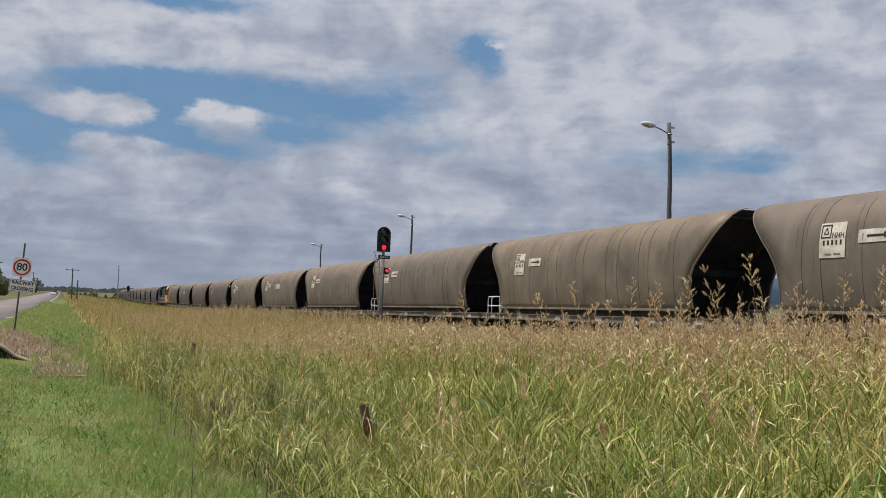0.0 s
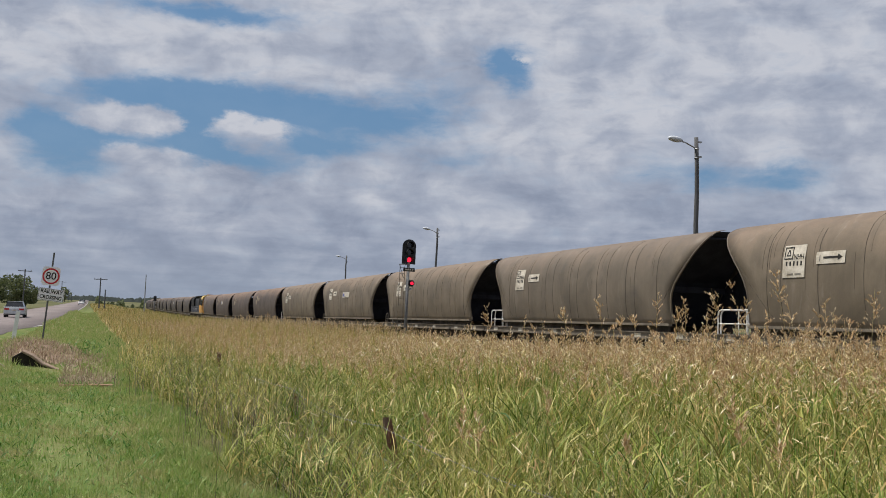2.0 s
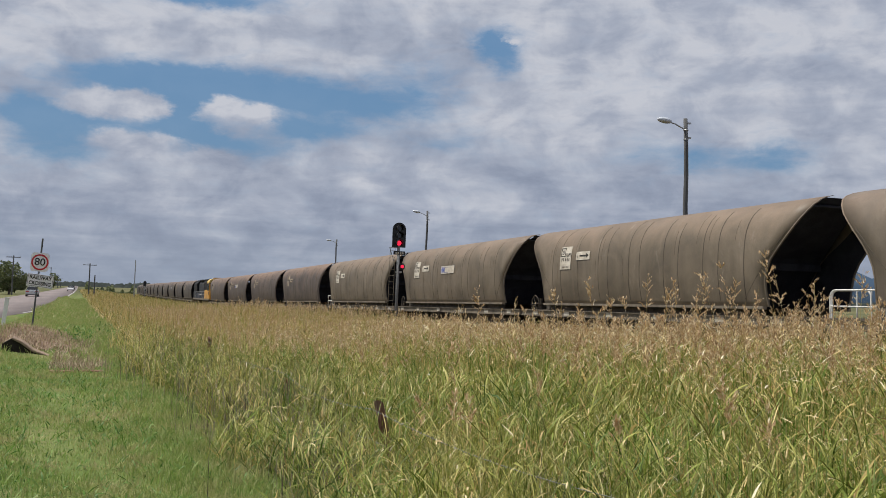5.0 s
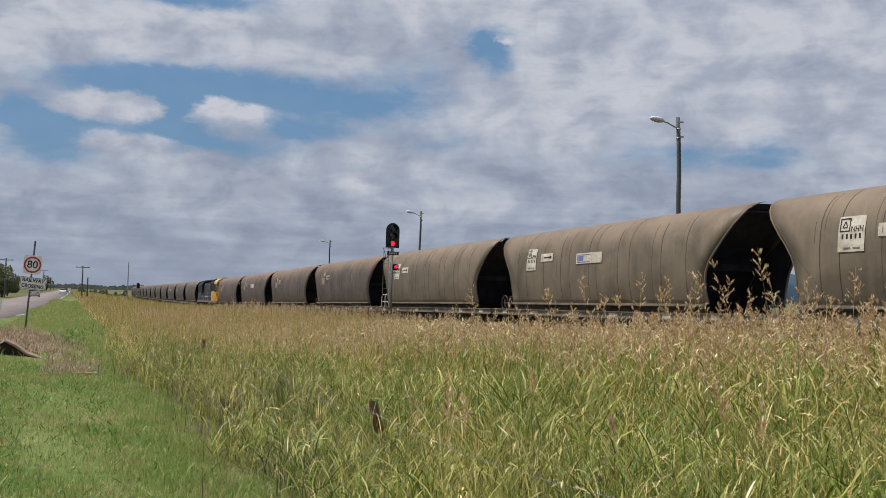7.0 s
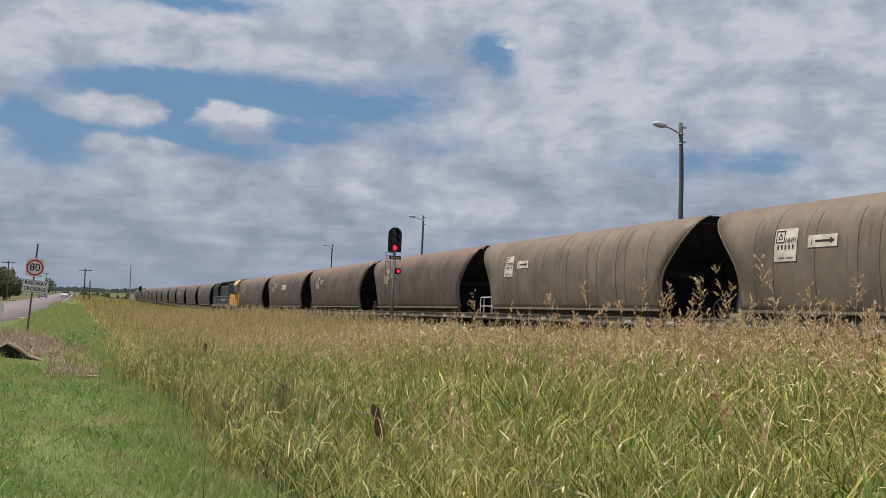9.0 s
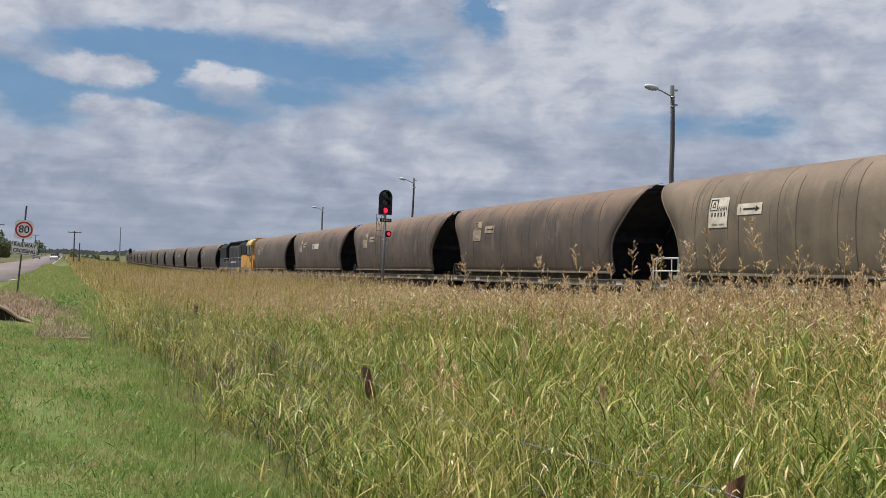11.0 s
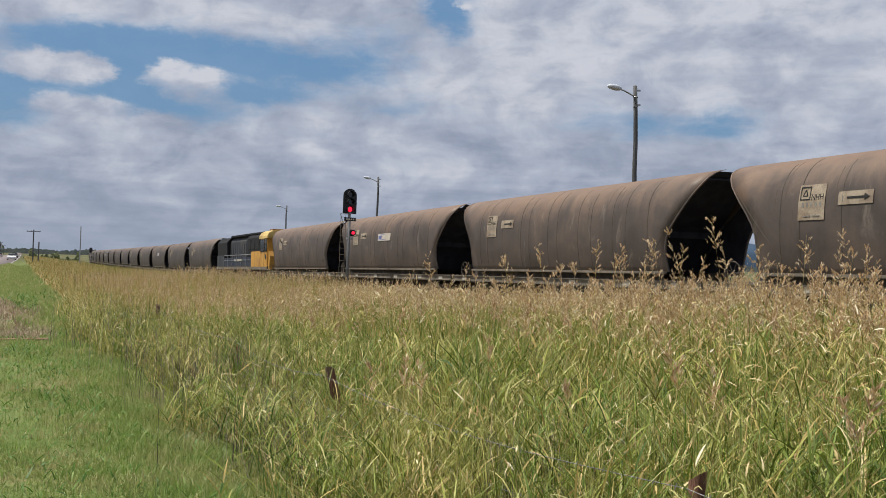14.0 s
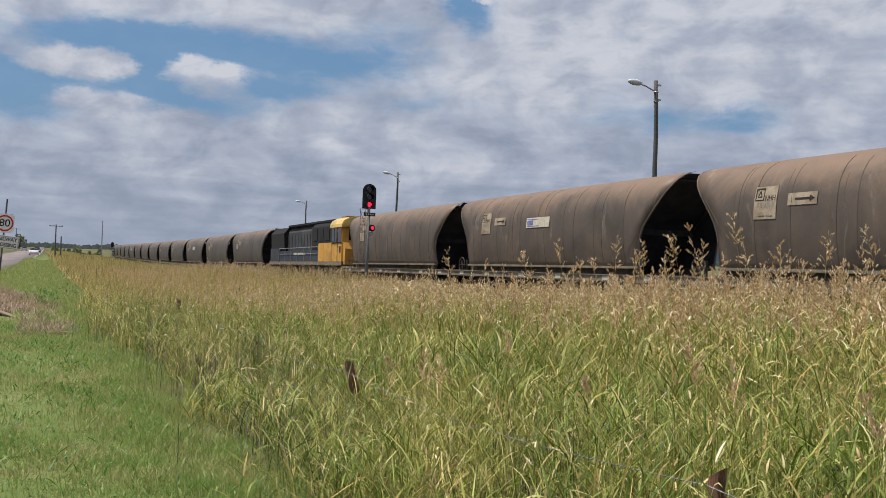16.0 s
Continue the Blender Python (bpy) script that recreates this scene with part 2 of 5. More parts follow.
M = dict(
    olive=wagon_paint("olive_dust_steel", (0.165, 0.136, 0.100), (0.24, 0.198, 0.148), 0.42),
    rusty=wagon_paint("rust_brown_steel", (0.098, 0.079, 0.068), (0.15, 0.112, 0.088), 0.8),
    sooty=wagon_paint("sooty_steel", (0.085, 0.074, 0.066), (0.13, 0.108, 0.094), 0.5),
    ground=ground_mat(),
    # coal dirt, with the shade of the wagon end pockets in the same black
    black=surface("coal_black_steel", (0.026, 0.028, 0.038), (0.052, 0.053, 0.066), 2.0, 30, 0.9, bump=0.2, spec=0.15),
    frame=surface("grimy_underframe", (0.055, 0.047, 0.038), (0.14, 0.115, 0.09), 2.5, 30, 0.85, dirt=(0.03, 0.028, 0.026)),
    sill=surface("dusty_sill", (0.13, 0.115, 0.09), (0.24, 0.205, 0.16), 2.0, 30, 0.85, dirt=(0.06, 0.05, 0.04)),
    weld=surface("grimy_weld_seam", (0.045, 0.037, 0.030), (0.10, 0.082, 0.064), 1.2, 30, 0.8),
    run=surface("rusty_run", (0.085, 0.066, 0.050), (0.13, 0.10, 0.075), 1.5, 30, 0.85),
    patch=surface("pale_stencil_patch", (0.42, 0.39, 0.32), (0.58, 0.55, 0.47), 5, 40, 0.7),
    dustplate=surface("dust_caked_placard", (0.22, 0.175, 0.13), (0.40, 0.34, 0.255), 2.5, 25, 0.8, dirt=(0.2, 0.14, 0.09), dirt_amount=0.6),
    placard=surface("dusty_white_placard", (0.42, 0.38, 0.31), (0.66, 0.62, 0.54), 3.0, 30, 0.6, dirt=(0.3, 0.25, 0.18), dirt_amount=0.5),
    fadedblue=surface("faded_blue_ink", (0.06, 0.09, 0.30), (0.20, 0.23, 0.42), 9, 40, 0.6),
    mast=surface("grey_mast_paint", (0.13, 0.135, 0.14), (0.22, 0.225, 0.23), 4, 40, 0.7, bump=0.1),
    ink=surface("black_ink", (0.015, 0.014, 0.014), (0.035, 0.033, 0.03), 6, 40, 0.6),
    dimink=surface("faded_ink", (0.16, 0.15, 0.14), (0.26, 0.25, 0.22), 6, 40, 0.6),
    white=surface("white_paint", (0.66, 0.66, 0.64), (0.8, 0.8, 0.78), 4, 40, 0.5, bump=0.1),
    lantern=surface("lantern_shell", (0.50, 0.54, 0.60), (0.62, 0.66, 0.72), 4, 40, 0.4, bump=0.05),
    signwhite=surface("sign_sheeting", (0.74, 0.72, 0.73), (0.82, 0.80, 0.81), 4, 30, 0.45, bump=0.05),
    signred=surface("sign_red", (0.42, 0.02, 0.03), (0.55, 0.04, 0.05), 5, 40, 0.5, bump=0.05),
    galv=surface("galvanised_steel", (0.28, 0.29, 0.30), (0.42, 0.43, 0.44), 5, 50, 0.5, 0.7, bump=0.1),
    signal=surface("signal_black", (0.012, 0.013, 0.015), (0.03, 0.031, 0.034), 5, 40, 0.55, bump=0.1),
    wood=surface("grey_pole_wood", (0.065, 0.066, 0.068), (0.14, 0.142, 0.145), 3, 30, 0.9, bump=0.6, stretch=(6, 6, 0.4)),
    post=surface("red_brown_post_wood", (0.10, 0.048, 0.034), (0.26, 0.135, 0.09), 4, 40, 0.9, bump=0.8, dirt=(0.22, 0.18, 0.14), stretch=(5, 5, 0.5)),
    wire=surface("barbed_wire_steel", (0.16, 0.16, 0.17), (0.34, 0.34, 0.35), 8, 40, 0.5, 0.8),
    asphalt=surface("worn_asphalt", (0.165, 0.138, 0.135), (0.235, 0.20, 0.195), 0.35, 12, 0.9, bump=0.3, dirt=(0.15, 0.14, 0.135), stretch=(1, 0.15, 1)),
    line=surface("road_paint", (0.55, 0.55, 0.53), (0.75, 0.74, 0.71), 2, 20, 0.7),
    ballast=surface("ballast_stone", (0.10, 0.09, 0.08), (0.26, 0.235, 0.21), 6, 25, 0.95, bump=1.0),
    rail=surface("rusty_rail", (0.10, 0.06, 0.04), (0.2, 0.13, 0.09), 4, 30, 0.7, 0.5),
    rust=surface("rust_plank", (0.25, 0.12, 0.07), (0.42, 0.28, 0.2), 4, 30, 0.85, bump=0.5),
    dirtmound=surface("dry_soil", (0.20, 0.14, 0.105), (0.36, 0.27, 0.205), 1.5, 12, 0.95, bump=1.0, dirt=(0.16, 0.13, 0.08)),
    apron=surface("pale_slab", (0.22, 0.19, 0.15), (0.36, 0.32, 0.26), 3, 25, 0.9, bump=0.6),
    thatch=leafy("dry_thatch", [(0.0, (0.20, 0.135, 0.09)), (0.45, (0.41, 0.295, 0.205)), (0.85, (0.64, 0.52, 0.38)), (1.0, (0.28, 0.32, 0.12))], through=0.2),
    mouthshade=surface("dark_headwall", (0.012, 0.010, 0.008), (0.04, 0.032, 0.026), 3, 25, 0.9, bump=0.6),
    blue=surface("loco_blue", (0.022, 0.032, 0.052), (0.045, 0.058, 0.085), 1.5, 25, 0.8, dirt=(0.06, 0.055, 0.05), dirt_amount=0.7),
    darkroof=surface("loco_roof", (0.009, 0.01, 0.012), (0.02, 0.021, 0.023), 2, 25, 0.9),
    yellow=surface("loco_yellow", (0.50, 0.25, 0.045), (0.62, 0.36, 0.085), 1.2, 25, 0.6, dirt=(0.28, 0.15, 0.06), dirt_amount=0.7),
    roofyellow=surface("sooty_yellow_roof", (0.50, 0.34, 0.10), (0.66, 0.50, 0.2), 1.5, 25, 0.6, dirt=(0.2, 0.15, 0.08), dirt_amount=0.7),
    hooddust=surface("dusty_hood_blue", (0.022, 0.028, 0.038), (0.055, 0.06, 0.068), 0.9, 25, 0.8, dirt=(0.10, 0.09, 0.08), dirt_amount=0.7),
    glass=surface("dark_window_glass", (0.01, 0.012, 0.015), (0.02, 0.022, 0.026), 2, 20, 0.12, bump=0.0, spec=0.6),
    silver=surface("silver_car_paint", (0.42, 0.44, 0.46), (0.5, 0.52, 0.54), 2, 20, 0.3, 0.4, bump=0.02),
    whitecar=surface("white_car_paint", (0.72, 0.73, 0.74), (0.8, 0.8, 0.8), 2, 20, 0.3, bump=0.02),
    tyre=surface("tyre_rubber", (0.012, 0.012, 0.012), (0.03, 0.03, 0.03), 5, 40, 0.9),
    tail=surface("tail_lamp_red", (0.35, 0.02, 0.02), (0.5, 0.04, 0.03), 4, 30, 0.3),
    redlamp=glow("red_aspect", (1.0, 0.025, 0.07), 1.3),
    # the haze of distance is put into the hills' own blue
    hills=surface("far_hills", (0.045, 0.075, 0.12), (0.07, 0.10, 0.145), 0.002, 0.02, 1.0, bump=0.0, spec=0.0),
    scrub=surface("far_scrub", (0.032, 0.040, 0.038), (0.06, 0.068, 0.064), 0.02, 0.2, 1.0, bump=0.0, spec=0.0),
    bark=surface("bark", (0.05, 0.04, 0.03), (0.13, 0.11, 0.09), 3, 20, 0.95, bump=0.8),
    leaf=leafy("tree_leaves", [(0.0, (0.08, 0.10, 0.045)), (0.6, (0.14, 0.17, 0.075)), (1.0, (0.22, 0.24, 0.11))], through=0.25),
    blade=leafy("tall_grass_blades", [(0.0, (0.018, 0.032, 0.007)), (0.28, (0.085, 0.14, 0.022)), (0.55, (0.27, 0.345, 0.06)), (0.80, (0.53, 0.52, 0.145)), (1.0, (0.94, 0.84, 0.44))],
                [(0.36, (0.05, 0.18, 0.018)), (0.5, (0.26, 0.31, 0.05)), (0.62, (0.60, 0.47, 0.16))], 0.9, 0.32, rough=0.55, through=0.22),
    lush=leafy("lush_green_blades", [(0.0, (0.045, 0.12, 0.016)), (0.5, (0.14, 0.29, 0.04)), (0.85, (0.29, 0.44, 0.09)), (1.0, (0.6, 0.6, 0.22))], rough=0.45, through=0.32),
    straw=leafy("dry_grass_blades", [(0.0, (0.16, 0.11, 0.04)), (0.30, (0.48, 0.37, 0.12)), (0.70, (0.82, 0.63, 0.27)), (1.0, (0.97, 0.86, 0.55))],
                [(0.3, (0.38, 0.34, 0.09)), (0.55, (0.60, 0.44, 0.155)), (0.75, (0.68, 0.45, 0.175))], 0.12, 0.40, through=0.25),
    seed=leafy("seed_heads", [(0.0, (0.36, 0.22, 0.105)), (0.5, (0.68, 0.475, 0.26)), (0.9, (0.90, 0.735, 0.50)), (1.0, (0.95, 0.88, 0.68))], through=0.3),
    husk=leafy("dry_husks", [(0.0, (0.34, 0.20, 0.085)), (0.45, (0.66, 0.50, 0.23)), (0.85, (0.88, 0.76, 0.46)), (1.0, (0.96, 0.92, 0.74))], through=0.2),
    clover=leafy("verge_weeds", [(0.0, (0.05, 0.13, 0.02)), (0.6, (0.14, 0.27, 0.05)), (1.0, (0.30, 0.40, 0.12))], rough=0.5, through=0.3),
    turf=leafy("short_turf", [(0.0, (0.14, 0.21, 0.042)), (0.5, (0.27, 0.34, 0.085)), (0.8, (0.41, 0.40, 0.16)), (1.0, (0.66, 0.56, 0.33))],
               [(0.30, (0.17, 0.37, 0.06)), (0.44, (0.29, 0.43, 0.11)), (0.55, (0.44, 0.45, 0.18)), (0.66, (0.60, 0.50, 0.30))], 1.6, 0.45),
    twig=leafy("dead_weed_stems", [(0.0, (0.07, 0.052, 0.048)), (0.6, (0.20, 0.155, 0.14)), (1.0, (0.46, 0.39, 0.32))], through=0.1),
)


# ---- mesh helpers ----
def box(bm, x0, y0, z0, x1, y1, z1, bevel=0.0):
    made = bmesh.ops.create_cube(bm, size=1.0, matrix=Matrix.Translation(((x0 + x1) / 2, (y0 + y1) / 2, (z0 + z1) / 2)) @ Matrix.Diagonal((x1 - x0, y1 - y0, z1 - z0, 1)))
    if bevel:
        edges = {e for v in made["verts"] for e in v.link_edges}
        bmesh.ops.bevel(bm, geom=list(edges), offset=bevel, segments=2, affect="EDGES")
    return bm


def tube(bm, a, b, r0, r1=None, sides=10):
    a, b = Vector(a), Vector(b)
    d = b - a
    m = Matrix.Translation((a + b) / 2) @ d.to_track_quat("Z", "Y").to_matrix().to_4x4()
    bmesh.ops.create_cone(bm, cap_ends=True, segments=sides, radius1=r0, radius2=r0 if r1 is None else r1, depth=d.length, matrix=m)
    return bm


def ring(bm, centre, axis, r, thick, sides=20, tube_sides=6):
    q = Vector(axis).to_track_quat("Z", "Y").to_matrix()
    rows = []
    for i in range(sides):
        a = 2 * math.pi * i / sides
        d = Vector((math.cos(a), math.sin(a), 0))
        rows.append([bm.verts.new(Vector(centre) + q @ (d * (r + thick * math.cos(b)) + Vector((0, 0, thick * math.sin(b))))) for b in [2 * math.pi * j / tube_sides for j in range(tube_sides)]])
    for i in range(sides):
        p, n = rows[i], rows[(i + 1) % sides]
        for j in range(tube_sides):
            k = (j + 1) % tube_sides
            bm.faces.new((p[j], n[j], n[k], p[k]))
    return bm


def prism(bm, outline, axis, lo, hi):
    """A closed outline of pairs, drawn out along axis 0, 1 or 2."""
    def at(p, v):
        c = list(p)
        c.insert(axis, v)
        return bm.verts.new(c)
    a, b = [at(p, lo) for p in outline], [at(p, hi) for p in outline]
    n = len(outline)
    bm.faces.new(a), bm.faces.new(b[::-1])
    for i in range(n):
        bm.faces.new((a[i], b[i], b[(i + 1) % n], a[(i + 1) % n]))
    bmesh.ops.recalc_face_normals(bm, faces=bm.faces)
    return bm


def part(name, bm, material, parent=None, label="", smooth=False):
    if isinstance(bm, bmesh.types.BMesh):
        me = bpy.data.meshes.new(name)
        bm.to_mesh(me)
        bm.free()
    else:
        me = bm
    if smooth:
        me.shade_smooth()
    me.materials.append(material)
    ob = new(name, me)
    if parent:
        ob.parent = parent
    if label:
        ob["label"] = label
    return ob


def share(ob, m):
    """The same part again on its thing, on the same mesh."""
    o = new(ob.name.split(".")[0], ob.data)
    o.parent = ob.parent
    o.matrix_basis = m
    if "label" in ob:
        o["label"] = ob["label"]
    return o


def fresh():
    return bmesh.new()


def lettering(text, size, material, parent, m, squeeze=1.0, bold=0.0):
    cu = bpy.data.curves.new("lettering", "FONT")
    cu.body, cu.size, cu.align_x, cu.align_y, cu.extrude, cu.offset = text, size, "CENTER", "CENTER", 0.002, bold
    tmp = bpy.data.objects.new("lettering", cu)
    me = bpy.data.meshes.new_from_object(tmp)
    bpy.data.objects.remove(tmp)
    me.transform(Matrix.Diagonal((squeeze, 1, 1, 1)))
    ob = part("lettering", me, material, parent)
    ob.matrix_basis = m
    return ob


def soup(name, verts, quads):
    """A mesh of quads from arrays."""
    me = bpy.data.meshes.new(name)
    v, q = np.ascontiguousarray(verts, np.float32), np.ascontiguousarray(quads, np.int32)
    me.vertices.add(len(v)), me.loops.add(q.size), me.polygons.add(len(q))
    me.vertices.foreach_set("co", v.ravel())
    me.loops.foreach_set("vertex_index", q.ravel())
    me.polygons.foreach_set("loop_start", np.arange(0, q.size, 4, dtype=np.int32))
    me.update(calc_edges=True)
    return me


# ---- the ground ----
TRACK_X = 18.9
ROAD_Y, ROAD_X = [-60, 54, 66, 84, 250, 400, 800, 1500], [-3.4, -3.25, -2.25, -1.9, -0.3, 0.5, 1.6, 3.0]  # the road's near edge


def smooth(a, lo, hi):
    k = np.clip((np.asarray(a, float) - lo) / (hi - lo), 0, 1)
    return k * k * (3 - 2 * k)


def rail_height(y):
    """Rail level: a shallow sag along the line."""
    return 0.37 - 0.70 * smooth(y, 10, 140) + 0.85 * smooth(y, 130, 420)


def track_x(y):
    """The line bends gently away in the distance."""
    return TRACK_X + 2.4 * (np.clip(np.asarray(y, float) - 80, 0, 420) / 220) ** 2


def on_track(y):
    """A pose on the rails at a place along the line."""
    a, b = y - 4, y + 4
    yaw = -math.degrees(math.atan2(float(track_x(b) - track_x(a)), 8))
    pitch = math.degrees(math.atan2(float(rail_height(b) - rail_height(a)), 8))
    return pose(float(track_x(y)), y, float(rail_height(y)), 0, 0, yaw) @ pose(0, 0, 0, pitch, 0, 0)


def rise(y):
    """The land climbs a little towards the horizon."""
    return 0.0065 * np.clip(np.asarray(y, float) - 100, 0, 1500)


def ground_z(x, y):
    x, y = np.asarray(x, float), np.asarray(y, float)
    z = -0.42 * smooth(x, 1.0, 3.2) + rise(y)
    bed = rail_height(y) - 0.72
    k = smooth(x, 5, 14) * (1 - smooth(y, 380, 600))
    z = z * (1 - k) + bed * k
    edge = np.interp(y, ROAD_Y, ROAD_X)
    z = z + 0.24 * np.maximum(0.45 * smooth(-x, 0.6, 2.0) * smooth(y, 16, 34), 1.17 * smooth(edge - x, -0.9, -0.05))
    z = z - 0.2 * smooth(edge - x, 0.1, 0.5)
    mound = np.exp(-((x + 1.35) / 1.25) ** 2 - ((y - 31.5) / 3.3) ** 2)
    z = z + 0.40 * mound - 0.12 * np.exp(-((x - 0.1) / 0.9) ** 2 - ((y - 23.5) / 2.2) ** 2)
    rough = 0.03 * np.sin(x * 2.1 + np.sin(y * 0.9)) * np.cos(y * 1.7 + x) + 0.02 * np.sin(x * 5.3 + y * 3.1)
    near = np.exp(-(x ** 2 + (y - 15) ** 2) / 40.0 ** 2)
    return z + rough * near


def make_ground():
    def axis(lo, hi, mid_lo, mid_hi, step, grow=1.18):
        a = list(np.arange(mid_lo, mid_hi, step))
        s = step
        while a[-1] < hi:
            s *= grow
            a.append(a[-1] + s)
        s = step
        while a[0] > lo:
            s *= grow
            a.insert(0, a[0] - s)
        return np.array(a)
    xs, ys = axis(-3500, 3500, -4, 8, 0.3), axis(-600, 3800, 2, 45, 0.45)
    gx, gy = np.meshgrid(xs, ys)
    v = np.stack([gx, gy, ground_z(gx, gy)], -1).reshape(-1, 3)
    n, k = len(xs), len(ys)
    i = (np.arange(k - 1)[:, None] * n + np.arange(n - 1)[None, :]).ravel()
    me = soup("ground", v, np.stack([i, i + 1, i + n + 1, i + n], -1))
    tagged(part("ground", me, M["ground"], smooth=True), "green verge and dry grass paddock on flat ground", "ground", kind="structure")


make_ground()


def road_z(y):
    return 0.30 + float(rise(y))


def road_edge(y):
    return float(np.interp(y, ROAD_Y, ROAD_X))


def strip(name, near, far, y0, y1, lift, material, label, category, n=90):
    """A band along the road between two offsets from its edge."""
    ys = np.unique(np.concatenate([np.linspace(y0, 110, n // 2), np.linspace(110, y1, n // 2)]))
    v, q = [], []
    for y in ys:
        a, b = road_edge(y) - far, road_edge(y) - near
        z = road_z(y) + lift
        v += [(a, y, z), (b, y, z), (b, y, z - 0.12), (a, y, z - 0.12)]
    for i in range(len(ys) - 1):
        a, b = i * 4, i * 4 + 4
        q += [(a, a + 1, b + 1, b), (a + 1, a + 2, b + 2, b + 1), (a + 3, a, b, b + 3)]
    return tagged(part(name, soup(name, v, q), material), label, category, kind="structure")


strip("road", 0.0, 7.3, -60, 1500, 0.0, M["asphalt"], "sun-bleached pinkish grey two-lane asphalt country road", "road")
strip("road_edge_line", 0.14, 0.25, 62, 700, 0.006, M["line"], "white painted edge line along the road", "road marking")


def make_track():
    ys = np.concatenate([np.linspace(-80, 80, 5), np.linspace(100, 520, 22)])

    def sweep(bm, prof, dx, closed):
        prev, n = None, len(prof)
        for y in ys:
            row = [bm.verts.new((float(track_x(y)) + dx + x, y, float(rail_height(y)) + z)) for x, z in prof]
            if prev:
                for i in range(n if closed else n - 1):
                    bm.faces.new((prev[i], prev[(i + 1) % n], row[(i + 1) % n], row[i]))
            prev = row
        return bm
    bed = part("ballast_bed", sweep(fresh(), [(-3.0, -0.78), (-1.7, -0.28), (1.7, -0.28), (3.0, -0.78)], 0, False), M["ballast"])
    tagged(bed, "grey brown ballast bed under the railway track", "ballast", kind="structure")
    prof = [(-0.075, -0.16), (0.075, -0.16), (0.075, -0.14), (0.012, -0.12), (0.012, -0.045), (0.036, -0.035), (0.036, 0.0), (-0.036, 0.0), (-0.036, -0.035), (-0.012, -0.045), (-0.012, -0.12), (-0.075, -0.14)]
    for dx in (-0.7535, 0.7535):
        part("rail", sweep(fresh(), prof, dx, True), M["rail"], bed, "rusty steel rail")


make_track()


# ---- the train ----
LENGTH, SPEED, FIRST = 17.323, 7.465, 23.0
HALF_TOP = 8.56


def end_at(z, e=-1):
    """Half length of the hopper's side sheet at a height: a sharp tip at the -y end, a rounded corner at the +y end."""
    d = 4.25 - z
    if e < 0:
        return HALF_TOP - float(np.interp(d, [0.0, 0.05, 0.2, 0.43, 0.8, 1.2, 1.42, 1.65, 1.85, 2.05, 2.4, 2.95], [0.16, 0.15, 0.12, 0.16, 0.42, 0.78, 1.0, 1.23, 1.38, 1.45, 1.52, 1.48]))
    return HALF_TOP - float(np.interp(d, [0.0, 0.04, 0.1, 0.2, 0.4, 0.7, 0.86, 1.2, 1.4, 1.6, 1.8, 2.0, 2.3, 2.95], [0.72, 0.60, 0.56, 0.60, 0.80, 1.09, 1.27, 1.60, 1.79, 1.95, 2.08, 2.15, 2.20, 2.15]))


def half_width(z):
    return float(np.interp(z, [1.3, 1.6, 2.1, 2.7, 3.1, 3.4, 3.65, 3.85, 4.0, 4.12, 4.20, 4.25], [1.38, 1.45, 1.52, 1.53, 1.50, 1.44, 1.34, 1.20, 1.04, 0.84, 0.64, 0.42]))


LEVELS = [1.3, 1.45, 1.7, 2.0, 2.25, 2.55, 2.85, 3.15, 3.4, 3.6, 3.75, 3.85, 3.93, 4.0, 4.06, 4.12, 4.16, 4.2, 4.23, 4.25]


def span(c, z):
    """The place along the wagon at a height, for c from -1 at the -y end to 1 at the +y end."""
    a, b = -end_at(z, -1), end_at(z, 1)
    return a + (b - a) * (c + 1) / 2


def rib_strip(bm, y, proud, wide, z0, z1, side):
    """A weld band that follows the side's curve."""
    zs = [z for z in LEVELS if z0 <= z <= z1]
    prev = None
    for z in zs:
        w = half_width(z)
        row = [bm.verts.new((side * (w - 0.01), y - wide, z)), bm.verts.new((side * (w + proud), y - wide * 0.6, z + proud * 0.4)), bm.verts.new((side * (w + proud), y + wide * 0.6, z + proud * 0.4)), bm.verts.new((side * (w - 0.01), y + wide, z))]
        if prev:
            for i in range(3):
                bm.faces.new((prev[i], prev[i + 1], row[i + 1], row[i]))
        prev = row
    return bm


def plate_on_side(bm, y0, y1, z0, z1, lift):
    """A thin plate that lies on the near side's curve."""
    z0, z1 = z0 - 0.07, z1 - 0.07
    zs = np.linspace(z0, z1, 6)
    front = [[bm.verts.new((-(half_width(z) + lift), y, z)) for y in (y0, y1)] for z in zs]
    back = [[bm.verts.new((-(half_width(z) + lift - 0.012), y, z)) for y in (y0, y1)] for z in zs]
    for i in range(5):
        bm.faces.new((front[i][0], front[i][1], front[i + 1][1], front[i + 1][0]))
        bm.faces.new((front[i][0], front[i + 1][0], back[i + 1][0], back[i][0]))
        bm.faces.new((front[i + 1][1], front[i][1], back[i][1], back[i + 1][1]))
    bm.faces.new((front[0][1], front[0][0], back[0][0], back[0][1]))
    bm.faces.new((front[5][0], front[5][1], back[5][1], back[5][0]))
    bmesh.ops.recalc_face_normals(bm, faces=bm.faces)
    return bm


def side_pose(y, z):
    """A pose on the near side at y, z for lettering that reads from outside."""
    z, dz = z - 0.07, 0.05
    slope = math.degrees(math.atan2(half_width(z - dz) - half_width(z + dz), 2 * dz))
    return Matrix.Translation((-(half_width(z) + 0.022), y, z)) @ pose(0, 0, 0, 0, 0, -90) @ pose(0, 0, 0, 90 - slope, 0, 0)


